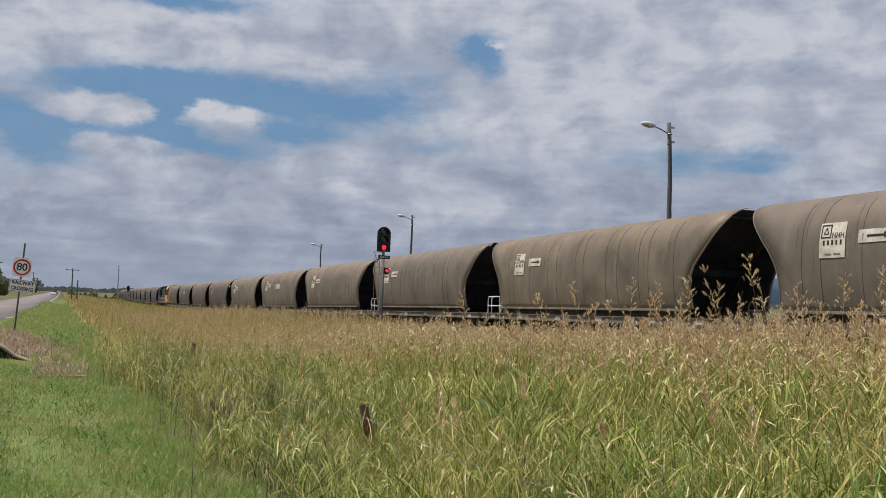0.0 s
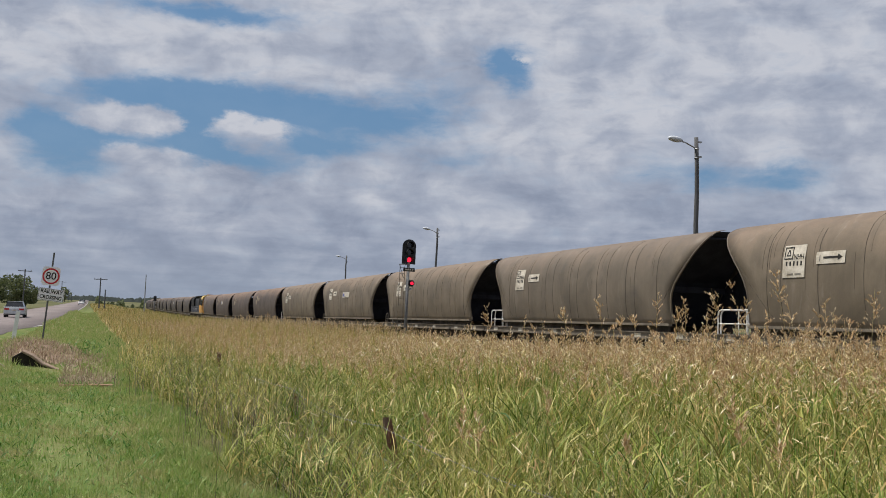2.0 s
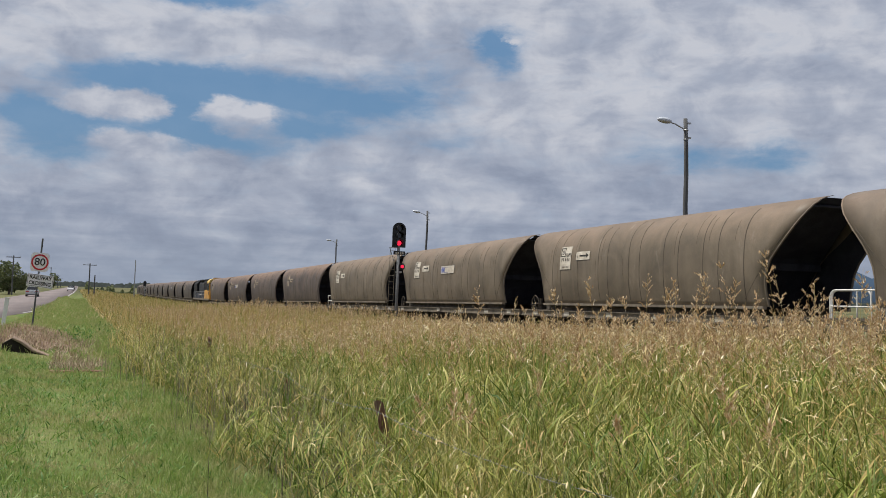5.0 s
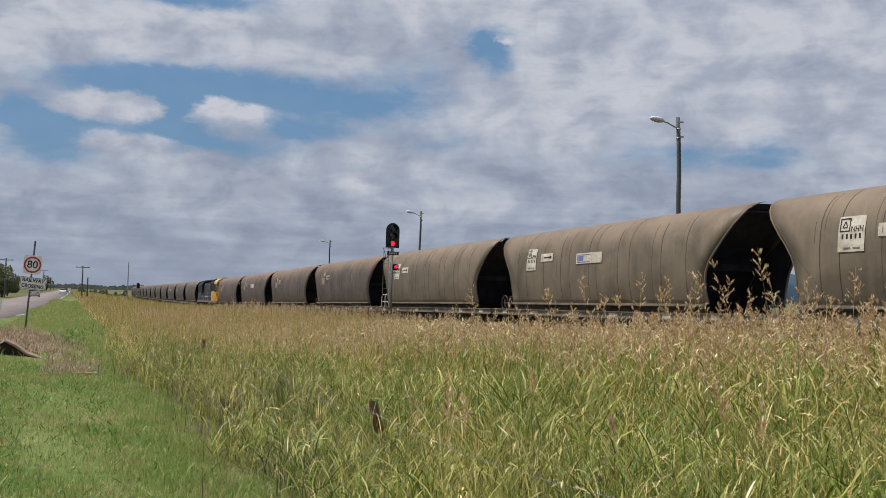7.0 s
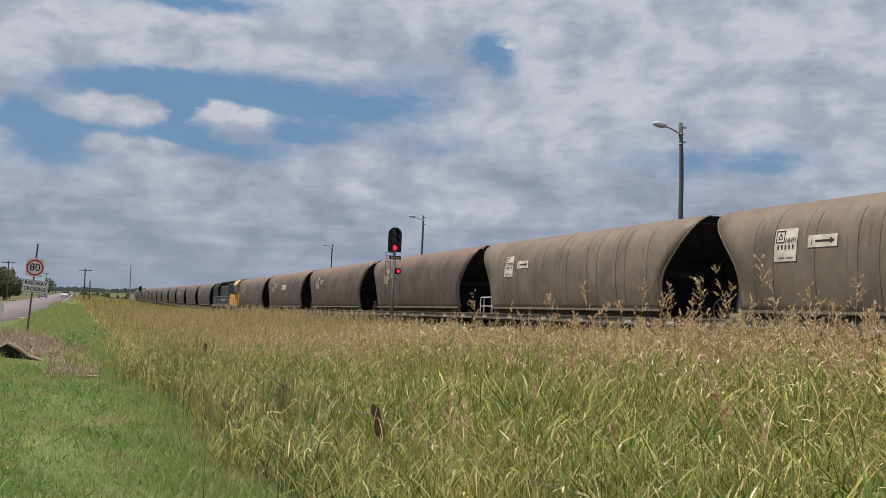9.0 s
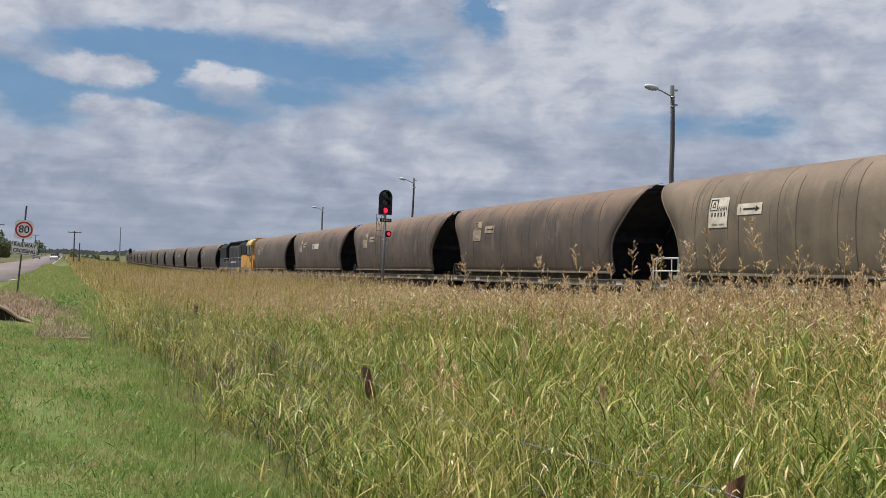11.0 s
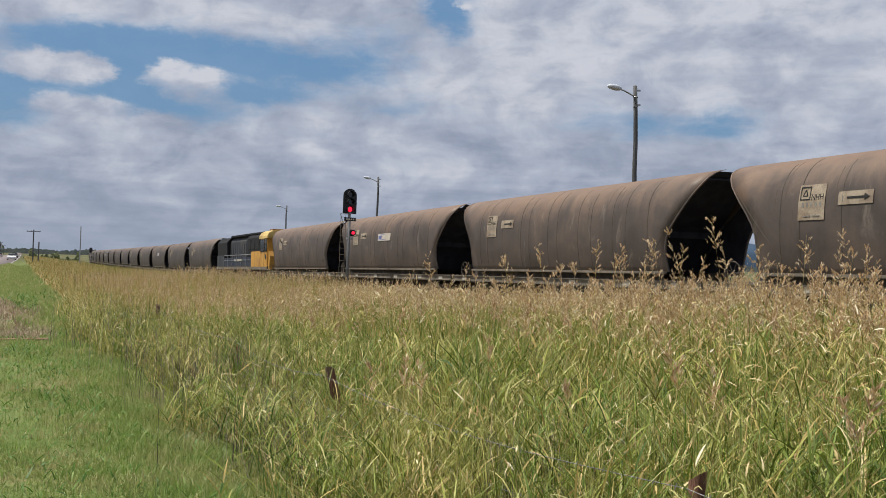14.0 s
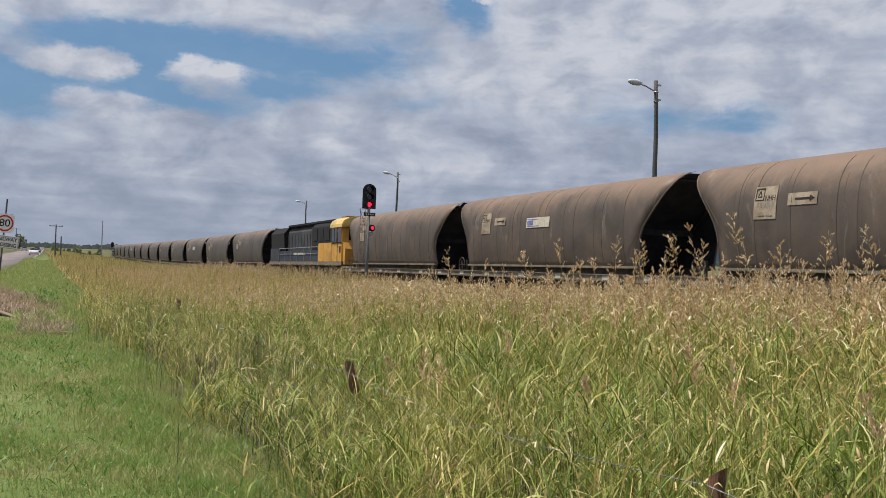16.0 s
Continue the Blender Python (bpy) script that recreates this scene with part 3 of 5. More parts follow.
def make_bogie(parent, y):
    bm = fresh()
    for s in (-1, 1):
        prism(bm, [(y - 1.25, 0.42), (y - 1.15, 0.58), (y - 0.5, 0.62), (y - 0.3, 0.72), (y + 0.3, 0.72), (y + 0.5, 0.62), (y + 1.15, 0.58), (y + 1.25, 0.42), (y + 0.95, 0.36), (y + 0.45, 0.3), (y - 0.45, 0.3), (y - 0.95, 0.36)], 0, s * 1.0 - 0.08, s * 1.0 + 0.08)
        for i in (-0.18, 0, 0.18):
            tube(bm, (s * 1.06, y + i, 0.34), (s * 1.06, y + i, 0.66), 0.07)
    box(bm, -0.95, y - 0.2, 0.5, 0.95, y + 0.2, 0.8)
    part("bogie", bm, M["frame"], parent, "grimy cast steel bogie frame")
    for dy in (-0.9, 0.9):
        bm = fresh()
        for s in (-1, 1):
            tube(bm, (s * 0.68, 0, 0), (s * 0.80, 0, 0), 0.46, sides=24)
            tube(bm, (s * 0.66, 0, 0), (s * 0.69, 0, 0), 0.49, sides=24)
            for k in range(3):
                a = k * 2.094
                box(bm, s * 0.80 - 0.01, math.cos(a) * 0.25 - 0.04, math.sin(a) * 0.25 - 0.04, s * 0.80 + 0.02, math.cos(a) * 0.25 + 0.04, math.sin(a) * 0.25 + 0.04)
        tube(bm, (-1.02, 0, 0), (1.02, 0, 0), 0.08)
        w = part("wheelset", bm, M["frame"], parent, "steel wheels on an axle")
        w.matrix_basis = pose(0, y + dy, 0.46)


def make_wagon(kind, tone):
    """A coal hopper; y runs along it, the near side is -x. kind 0: brake wheel end, 1: white hand rails, 2: a third placard."""
    top = new("hopper_wagon")
    # barrel body with a shaped end, sheet 3 cm thick
    bm = fresh()
    for side in (-1, 1):
        cols = np.linspace(-1, 1, 25)
        grid = [[bm.verts.new((side * half_width(z), span(c, z), z)) for c in cols] for z in LEVELS]
        inner = [[bm.verts.new((side * (half_width(z) - 0.03), span(c, z), z - 0.005)) for c in cols] for z in LEVELS]
        nz, nc = len(LEVELS), len(cols)
        for i in range(nz - 1):
            for j in range(nc - 1):
                bm.faces.new((grid[i][j], grid[i][j + 1], grid[i + 1][j + 1], grid[i + 1][j]))
                bm.faces.new((inner[i][j], inner[i + 1][j], inner[i + 1][j + 1], inner[i][j + 1]))
            for j in (0, nc - 1):
                bm.faces.new((grid[i][j], grid[i + 1][j], inner[i + 1][j], inner[i][j]))
        for i in (0, nz - 1):
            for j in range(nc - 1):
                bm.faces.new((grid[i][j], inner[i][j], inner[i][j + 1], grid[i][j + 1]))
    bmesh.ops.recalc_face_normals(bm, faces=bm.faces)
    body = part("body", bm, M[tone], top, "dusty barrel-sided hopper body", smooth=True)
    # inside of the end pockets, black with coal dirt and painted-in shade
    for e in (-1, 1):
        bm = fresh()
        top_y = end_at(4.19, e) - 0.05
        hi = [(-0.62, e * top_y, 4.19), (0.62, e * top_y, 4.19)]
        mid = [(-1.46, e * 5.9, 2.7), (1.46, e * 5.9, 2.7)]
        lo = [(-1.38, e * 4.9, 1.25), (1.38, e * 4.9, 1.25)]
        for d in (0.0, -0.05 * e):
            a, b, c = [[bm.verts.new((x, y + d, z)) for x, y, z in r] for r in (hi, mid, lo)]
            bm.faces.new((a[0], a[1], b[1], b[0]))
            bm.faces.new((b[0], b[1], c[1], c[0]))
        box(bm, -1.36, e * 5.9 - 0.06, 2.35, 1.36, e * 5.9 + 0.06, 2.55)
        part("slope_sheet", bm, M["black"], top, "sloping end sheet, coal dirt and shade in its black")
        # extra dark sheets over the side sheets' inner faces, for the pocket's shade
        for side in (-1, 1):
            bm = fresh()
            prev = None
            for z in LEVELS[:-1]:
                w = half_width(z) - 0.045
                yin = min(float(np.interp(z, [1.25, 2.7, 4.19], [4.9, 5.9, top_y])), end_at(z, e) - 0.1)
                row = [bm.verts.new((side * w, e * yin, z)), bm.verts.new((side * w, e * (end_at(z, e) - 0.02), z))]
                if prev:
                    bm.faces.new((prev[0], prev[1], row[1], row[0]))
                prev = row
            part("wing_lining", bm, M["black"], top, "added lining inside the side sheet, coal dirt and shade in its black")
        bm = fresh()
        tube(bm, (-0.95, e * (end_at(3.98, e) - 0.3), 3.98), (0.95, e * (end_at(3.98, e) - 0.3), 3.98), 0.04, sides=8)
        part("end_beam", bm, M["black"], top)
    # the load, a little under the rim
    bm = fresh()
    xs, ys = np.linspace(-0.9, 0.9, 7), np.linspace(-7.6, 7.6, 40)
    g = [[bm.verts.new((x, y, 3.82 + 0.16 * math.cos(x * 1.6) + 0.08 * noise.noise((x * 2, y * 0.9, 3)))) for x in xs] for y in ys]
    for i in range(39):
        for j in range(6):
            bm.faces.new((g[i][j], g[i][j + 1], g[i + 1][j + 1], g[i + 1][j]))
    part("floor_sheet", bm, M["black"], top)
    # folded rim along each end of the side sheets
    for side in (-1, 1):
        for e in (-1, 1):
            bm = fresh()
            prev = None
            for z in LEVELS:
                w, y = half_width(z), e * end_at(z, e)
                row = [bm.verts.new((side * (w + dx), y + e * dy, z)) for dx, dy in ((-0.05, -0.02), (-0.05, 0.015), (0.008, 0.015), (0.008, -0.03))]
                if prev:
                    for a in range(4):
                        bm.faces.new((prev[a], prev[(a + 1) % 4], row[(a + 1) % 4], row[a]))
                prev = row
            part("end_rim", bm, M[tone], top, "folded rim of the end")
            bm = fresh()
            prev = None
            for k in range(9):
                z = 3.3 - 1.8 * k / 8
                y = e * (end_at(3.3, e) - 0.12 - 1.75 * k / 8)
                w = half_width(z)
                row = [bm.verts.new((side * (w - 0.01), y - 0.03, z)), bm.verts.new((side * (w + 0.005), y, z)), bm.verts.new((side * (w - 0.01), y + 0.03, z))]
                if prev:
                    for a in range(2):
                        bm.faces.new((prev[a], prev[a + 1], row[a + 1], row[a]))
                prev = row
            part("slope_seam", bm, M["weld"], top)
    # weld bands, paired over the bays
    rnd = random.Random(17 + kind)
    for side in (-1, 1):
        for y in (-6.2, -4.9, -4.4, -2.95, -2.3, -0.75, -0.2, 1.35, 2.0, 3.45, 4.95, 5.6):
            y = y + rnd.uniform(-0.12, 0.12)
            part("weld_band", rib_strip(fresh(), y, rnd.uniform(0.003, 0.006), rnd.uniform(0.012, 0.024), 1.45, rnd.choice((3.85, 4.0, 4.06, 4.16)), side), M["weld"], top, "thin dark weld seam")
            for k in range(rnd.choice((0, 1, 1, 2))):
                z0 = rnd.choice((2.25, 2.85, 3.15))
                part("rust_run", rib_strip(fresh(), y + rnd.uniform(0.18, 0.55), 0.002, rnd.uniform(0.008, 0.016), z0, z0 + rnd.uniform(0.6, 1.1), side), M["run"], top, "faint rusty run")
    # flange under the body, deck sill, centre sill
    for side in (-1, 1):
        bm = box(fresh(), side * 1.44 - 0.07, -7.0, 1.22, side * 1.44 + 0.07, 6.35, 1.31, 0.015)
        part("lower_flange", bm, M["sill"], top)
        bm = fresh()
        box(bm, side * 1.33 - 0.04, -HALF_TOP, 0.80, side * 1.33 + 0.04, HALF_TOP, 1.02, 0.01)
        box(bm, side * 1.33 - 0.09, -HALF_TOP, 1.0, side * 1.33 + 0.09, HALF_TOP, 1.03)
        box(bm, side * 1.33 - 0.09, -HALF_TOP, 0.79, side * 1.33 + 0.09, HALF_TOP, 0.82)
        sill = part("side_sill", bm, M["sill"], top, "dusty steel side sill")
        for y in (-7.4, -4.9, -1.6, 1.4, 4.6, 7.3):
            part("stencil_patch", box(fresh(), side * 1.375 - 0.006, y - 0.2, 0.84, side * 1.375 + 0.006, y + 0.2, 0.98), M["patch"], sill, "pale stencil patch")
    bm = box(fresh(), -0.35, -HALF_TOP - 0.1, 0.72, 0.35, HALF_TOP + 0.1, 1.05)
    for y in (-7.9, -6.9, 6.9, 7.9):
        box(bm, -1.3, y - 0.08, 0.82, 1.3, y + 0.08, 1.0)
    box(bm, -1.3, -HALF_TOP, 1.0, 1.3, -6.0, 1.04)
    box(bm, -1.3, 6.0, 1.0, 1.3, HALF_TOP, 1.04)
    part("centre_sill", bm, M["frame"], top)
    for side in (-1, 1):
        part("side_web", box(fresh(), side * 1.2 - 0.02, -6.6, 0.78, side * 1.2 + 0.02, 6.6, 1.3), M["frame"], top, "grimy web plate behind the sill")
    # discharge hoppers between the bogies
    for y in (-2.6, 0.0, 2.6):
        bm = prism(fresh(), [(y - 1.2, 1.28), (y + 1.2, 1.28), (y + 0.35, 0.35), (y - 0.35, 0.35)], 0, -1.1, 1.1)
        part("discharge_hopper", bm, M["frame"], top)
    make_bogie(top, -5.75)
    make_bogie(top, 5.75)
    for e in (-1, 1):
        bm = box(fresh(), -0.09, e * 8.2 - 0.1, 0.78, 0.09, e * 8.2 + 0.1, 1.0)
        box(bm, -0.13, e * 8.46 - 0.1, 0.76, 0.13, e * 8.46 + 0.1, 1.02, 0.03)
        part("coupler", bm, M["frame"], top)
    # placards on the near side, towards the far end
    P = -1.1
    sheet = M["placard" if tone == "olive" else "dustplate"]
    plate = part("placard", plate_on_side(fresh(), 5.13 + P, 5.98 + P, 2.66, 3.52, 0.018), sheet, top, "dusty white number placard")
    bm = fresh()
    for y0, y1, z0, z1 in ((5.60, 5.93, 3.45, 3.475), (5.60, 5.93, 3.15, 3.175), (5.60, 5.625, 3.15, 3.475), (5.905, 5.93, 3.15, 3.475), (5.69, 5.84, 3.235, 3.26)):
        plate_on_side(bm, y0 + P, y1 + P, z0, z1, 0.026)
    for k in range(7):
        for c in (5.70 + k * 0.0095, 5.83 - k * 0.0095):
            plate_on_side(bm, c - 0.013 + P, c + 0.013 + P, 3.255 + k * 0.02, 3.277 + k * 0.02, 0.026)
    part("emblem", bm, M["ink"], plate)
    lettering("NHH", 0.2, M["ink"], plate, side_pose(5.37 + P, 3.2), 0.9)
    for k in range(5):
        part("number_bar", plate_on_side(fresh(), 5.24 + k * 0.14 + P, 5.30 + k * 0.14 + P, 2.97, 3.09, 0.021), M["ink" if tone == "olive" else "dimink"], plate)
    for k in range(2):
        part("number_bar", plate_on_side(fresh(), 5.27 + k * 0.3 + P, 5.49 + k * 0.3 + P, 2.74, 2.77, 0.026), M["dimink"], plate)
    A = -1.35
    arrow = part("arrow_plate", plate_on_side(fresh(), 3.95 + A, 4.97 + A, 2.98, 3.29, 0.018), sheet, top, "white plate with a black arrow")
    bm = plate_on_side(fresh(), 4.2 + A, 4.7 + A, 3.11, 3.16, 0.026)
    for k in range(6):
        plate_on_side(bm, 4.04 + k * 0.025 + A, 4.068 + k * 0.025 + A, 3.128 - k * 0.013, 3.142 + k * 0.013, 0.026)
    part("arrow", bm, M["ink"], arrow)
    part("number_bar", plate_on_side(fresh(), 4.82 + A, 4.845 + A, 3.06, 3.2, 0.026), M["dimink"], arrow)
    if kind == 2:
        third = part("stencil_plate", plate_on_side(fresh(), -1.15, 0.70, 2.80, 3.18, 0.018), M["placard"], top, "white stencil plate with a faded blue emblem")
        part("emblem", plate_on_side(fresh(), 0.16, 0.61, 2.90, 3.08, 0.026), M["fadedblue"], third, "faded blue emblem")
        for z in (2.85, 3.11):
            part("stencil_line", plate_on_side(fresh(), -0.35, 0.63, z, z + 0.02, 0.026), M["fadedblue"], third)
    # far-end deck fittings on the near side
    if kind == 1:
        for x, y0, y1 in ((-1.28, 6.25, 8.05), (-1.0, 7.0, 8.3)):
            bm = fresh()
            zt, r = 1.74, 0.16
            path = [(y0, 1.03), (y0, zt - r)] + [(y0 + r - r * math.cos(a), zt - r + r * math.sin(a)) for a in (0.5, 1.05)] + [(y0 + r, zt), (y1 - r, zt)]
            path += [(y1 - r + r * math.sin(a), zt - r + r * math.cos(a)) for a in (0.5, 1.05)] + [(y1, zt - r), (y1, 1.03)]
            for p, q in zip(path, path[1:]):
                tube(bm, (x, *p), (x, *q), 0.022, sides=8)
            tube(bm, (x, y0, 1.34), (x, y1, 1.34), 0.018, sides=8)
            tube(bm, (x, y0 + 0.45, 1.03), (x, y0 + 0.45, zt), 0.018, sides=8)
            part("hand_rail", bm, M["white"], top, "white tubular hand rail")
    else:
        bm = ring(fresh(), (-1.26, 7.55, 1.28), (1, 0, 0.0), 0.32, 0.018)
        for k in range(6):
            a = k * math.pi / 3
            tube(bm, (-1.26, 7.55, 1.28), (-1.26, 7.55 + 0.32 * math.cos(a), 1.28 + 0.32 * math.sin(a)), 0.012, sides=6)
        tube(bm, (-1.26, 7.55, 1.28), (-0.9, 7.55, 1.28), 0.03, sides=8)
        part("brake_wheel", bm, M["frame"], top, "grimy spoked hand brake wheel")
        bm = tube(fresh(), (-1.0, 7.55, 1.03), (-1.0, 7.55, 1.5), 0.06, sides=8)
        part("brake_stand", bm, M["frame"], top)
    tagged(top, {"olive": "dusty olive-brown", "rusty": "rust-brown", "sooty": "soot-darkened grey-brown"}[tone] + " coal hopper wagon with "
           + ("a spoked brake wheel", "white hand rails", "three white placards")[kind], "hopper wagon", "coal train wagons")
    return top


def make_loco():
    """A diesel hood locomotive, cab towards -y; its near end is at y = 0 of its own space."""
    top = new("diesel_locomotive")
    L = 22.0
    bm = fresh()
    box(bm, -1.4, 0.5, 1.1, 1.4, L - 0.4, 1.42, 0.03)
    box(bm, -0.9, 8.0, 0.35, 0.9, 14.0, 1.1, 0.1)
    frame_ = part("underframe", bm, M["frame"], top, "grimy underframe and fuel tank")
    part("side_skirt", box(fresh(), -1.44, 0.5, 1.16, -1.40, L - 0.4, 1.38), M["sill"], top)
    # cab with a rounded roof that overhangs
    bm = prism(fresh(), [(-1.4, 1.1), (1.4, 1.1), (1.4, 3.62), (-1.4, 3.62)], 1, 0.6, 3.0)
    bmesh.ops.bevel(bm, geom=list(bm.edges), offset=0.06, segments=2, affect="EDGES")
    cab = part("cab", bm, M["yellow"], top, "weathered orange-yellow driver's cab")
    out = [(-1.46, 3.58), (1.46, 3.58), (1.44, 3.78), (1.3, 4.02), (1.0, 4.2), (0.5, 4.28), (-0.5, 4.28), (-1.0, 4.2), (-1.3, 4.02), (-1.44, 3.78)]
    bm = prism(fresh(), out, 1, 0.4, 3.3)
    bmesh.ops.bevel(bm, geom=[e for e in bm.edges if abs(e.verts[0].co.y - e.verts[1].co.y) < 0.01], offset=0.05, segments=2, affect="EDGES")
    part("roof", bm, M["roofyellow"], cab, "pale yellow rounded cab roof")
    bm = prism(fresh(), [(0.25, 1.2), (0.6, 1.2), (0.6, 2.6), (0.4, 2.6), (0.15, 2.2)], 0, -1.3, 1.3)
    part("nose", bm, M["yellow"], top, "yellow nose")
    for y0, y1 in ((0.72, 1.42), (1.72, 2.2), (2.3, 2.82)):
        win = part("window", box(fresh(), -1.43, y0, 2.62, -1.39, y1, 3.5, 0.01), M["glass"], cab, "dark cab side window")
        part("window_frame", box(fresh(), -1.435, y0 - 0.06, 2.55, -1.40, y1 + 0.06, 2.62, 0.005), M["darkroof"], win)
    part("cab_door", box(fresh(), -1.425, 1.54, 1.2, -1.395, 1.60, 3.55, 0.01), M["darkroof"], cab, "dark door seam")
    part("number_bar", box(fresh(), -1.43, 0.85, 1.95, -1.40, 1.15, 2.35), M["ink"], cab)
    for x in (-0.95, 0.15):
        part("windscreen", box(fresh(), x, 0.56, 2.75, x + 0.8, 0.6, 3.45, 0.01), M["glass"], cab, "dark windscreen")
    part("battery_box", box(fresh(), -1.40, 3.0, 1.12, -1.0, 6.3, 2.62, 0.04), M["yellow"], top, "dusty orange locker behind the cab")
    part("headlamp_box", box(fresh(), -0.5, 2.9, 4.2, 0.5, 3.9, 4.42, 0.05), M["rust"], top, "rusty roof box")
    # hoods
    bm = prism(fresh(), [(-1.3, 1.42), (1.3, 1.42), (1.3, 3.75), (0.95, 4.15), (-0.95, 4.15), (-1.3, 3.75)], 1, 3.0, 8.4)
    bmesh.ops.bevel(bm, geom=list(bm.edges), offset=0.04, segments=1, affect="EDGES")
    part("electrical_hood", bm, M["darkroof"], top, "sooty dark hood")
    bm = prism(fresh(), [(-1.05, 1.42), (1.05, 1.42), (1.05, 3.6), (0.8, 4.02), (-0.8, 4.02), (-1.05, 3.6)], 1, 8.4, 16.6)
    part("engine_hood", bm, M["hooddust"], top, "dusty grey-blue engine hood")
    part("hood_top", box(fresh(), -1.12, 3.3, 3.98, 1.12, 16.6, 4.2, 0.08), M["darkroof"], top, "sooty hood top")
    bm = prism(fresh(), [(-1.35, 2.3), (-0.95, 1.9), (0.95, 1.9), (1.35, 2.3), (1.4, 3.6), (1.0, 4.05), (-1.0, 4.05), (-1.4, 3.6)], 1, 16.6, 21.2)
    part("radiator_hood", bm, M["darkroof"], top, "sooty radiator hood")
    part("end_locker", box(fresh(), -1.38, 18.3, 1.42, -0.9, 21.4, 2.45, 0.03), M["hooddust"], top, "grey-blue locker on the walkway")
    for y in np.arange(8.8, 16.2, 0.92):
        part("hood_door", box(fresh(), -1.075, y, 1.7, -1.045, y + 0.8, 3.4, 0.01), M["hooddust"], top)
    for y in (3.8, 5.4, 6.9):
        part("air_intake", box(fresh(), -1.33, y, 2.8, -1.29, y + 1.1, 3.6, 0.01), M["darkroof"], top)
    for y in (9.6, 12.2, 14.6, 18.6):
        part("roof_fan", tube(fresh(), (0, y, 3.95), (0, y, 4.3), 0.42, sides=16), M["darkroof"], top)
    part("exhaust", box(fresh(), -0.25, 10.5, 3.9, 0.25, 11.5, 4.36, 0.04), M["darkroof"], top)
    bm = fresh()
    ys = np.linspace(6.4, 18.2, 7)
    for y in ys:
        tube(bm, (-1.38, y, 1.42), (-1.38, y, 2.4), 0.02, sides=6)
    tube(bm, (-1.38, ys[0], 2.4), (-1.38, ys[-1], 2.4), 0.022, sides=6)
    tube(bm, (-1.38, ys[0], 1.95), (-1.38, ys[-1], 1.95), 0.014, sides=6)
    part("walkway_rail", bm, M["galv"], top, "grey walkway hand rail")
    part("walkway_panel", box(fresh(), -1.33, 6.5, 1.44, -1.31, 18.2, 2.2), M["blue"], top)
    part("lettering_bar", box(fresh(), -1.342, 10.2, 1.86, -1.332, 13.6, 2.02), M["placard"], top)
    for y in (3.6, 18.2):
        bm = fresh()
        for s in (-1, 1):
            box(bm, s * 1.1 - 0.08, y - 2.3, 0.55, s * 1.1 + 0.08, y + 2.3, 0.95, 0.04)
        part("bogie", bm, M["frame"], top, "six-wheel bogie frame")
        for dy in (-1.75, 0.0, 1.75):
            bm = fresh()
            for s in (-1, 1):
                tube(bm, (s * 0.68, 0, 0), (s * 0.81, 0, 0), 0.52, sides=24)
            tube(bm, (-1.1, 0, 0), (1.1, 0, 0), 0.09)
            part("wheelset", bm, M["frame"], top).matrix_basis = pose(0, y + dy, 0.52)
    for y in (0.2, L - 0.2):
        part("coupler", box(fresh(), -0.13, y - 0.3, 0.78, 0.13, y + 0.3, 1.02, 0.03), M["frame"], top)
    part("end_step", box(fresh(), -1.4, L - 0.6, 0.6, 1.4, L - 0.4, 1.5, 0.02), M["frame"], top)
    return tagged(top, "weathered blue diesel locomotive with a yellow cab, among the wagons", "locomotive")


WAGONS = []  # (thing, place of its centre along the track at the start)
_made = {}
LOCO_SLOT = FIRST + 9 * LENGTH - 0.25
LOCO_LEN = 22.7


def put_wagon(kind, tone, yc):
    here = on_track(yc)
    if (kind, tone) in _made:
        ob = copy_thing(_made[kind, tone], here)
    else:
        ob = _made[kind, tone] = make_wagon(kind, tone)
        ob.matrix_basis = here
    WAGONS.append((ob, yc))


for k, (kind, tone) in enumerate(((0, "olive"), (0, "olive"), (1, "olive"), (1, "olive"), (0, "olive"), (2, "olive"), (1, "olive"), (0, "rusty"), (0, "rusty"), (2, "rusty"), (0, "rusty")), -2):
    put_wagon(kind, tone, FIRST + k * LENGTH + HALF_TOP)
for j in range(14):
    put_wagon((0, 0, 2, 0, 1, 0)[j % 6], "sooty", LOCO_SLOT + LOCO_LEN + j * LENGTH + HALF_TOP + 0.1)
LOCO = make_loco()
LOCO.matrix_basis = on_track(LOCO_SLOT + 11) @ pose(0, -11, 0)


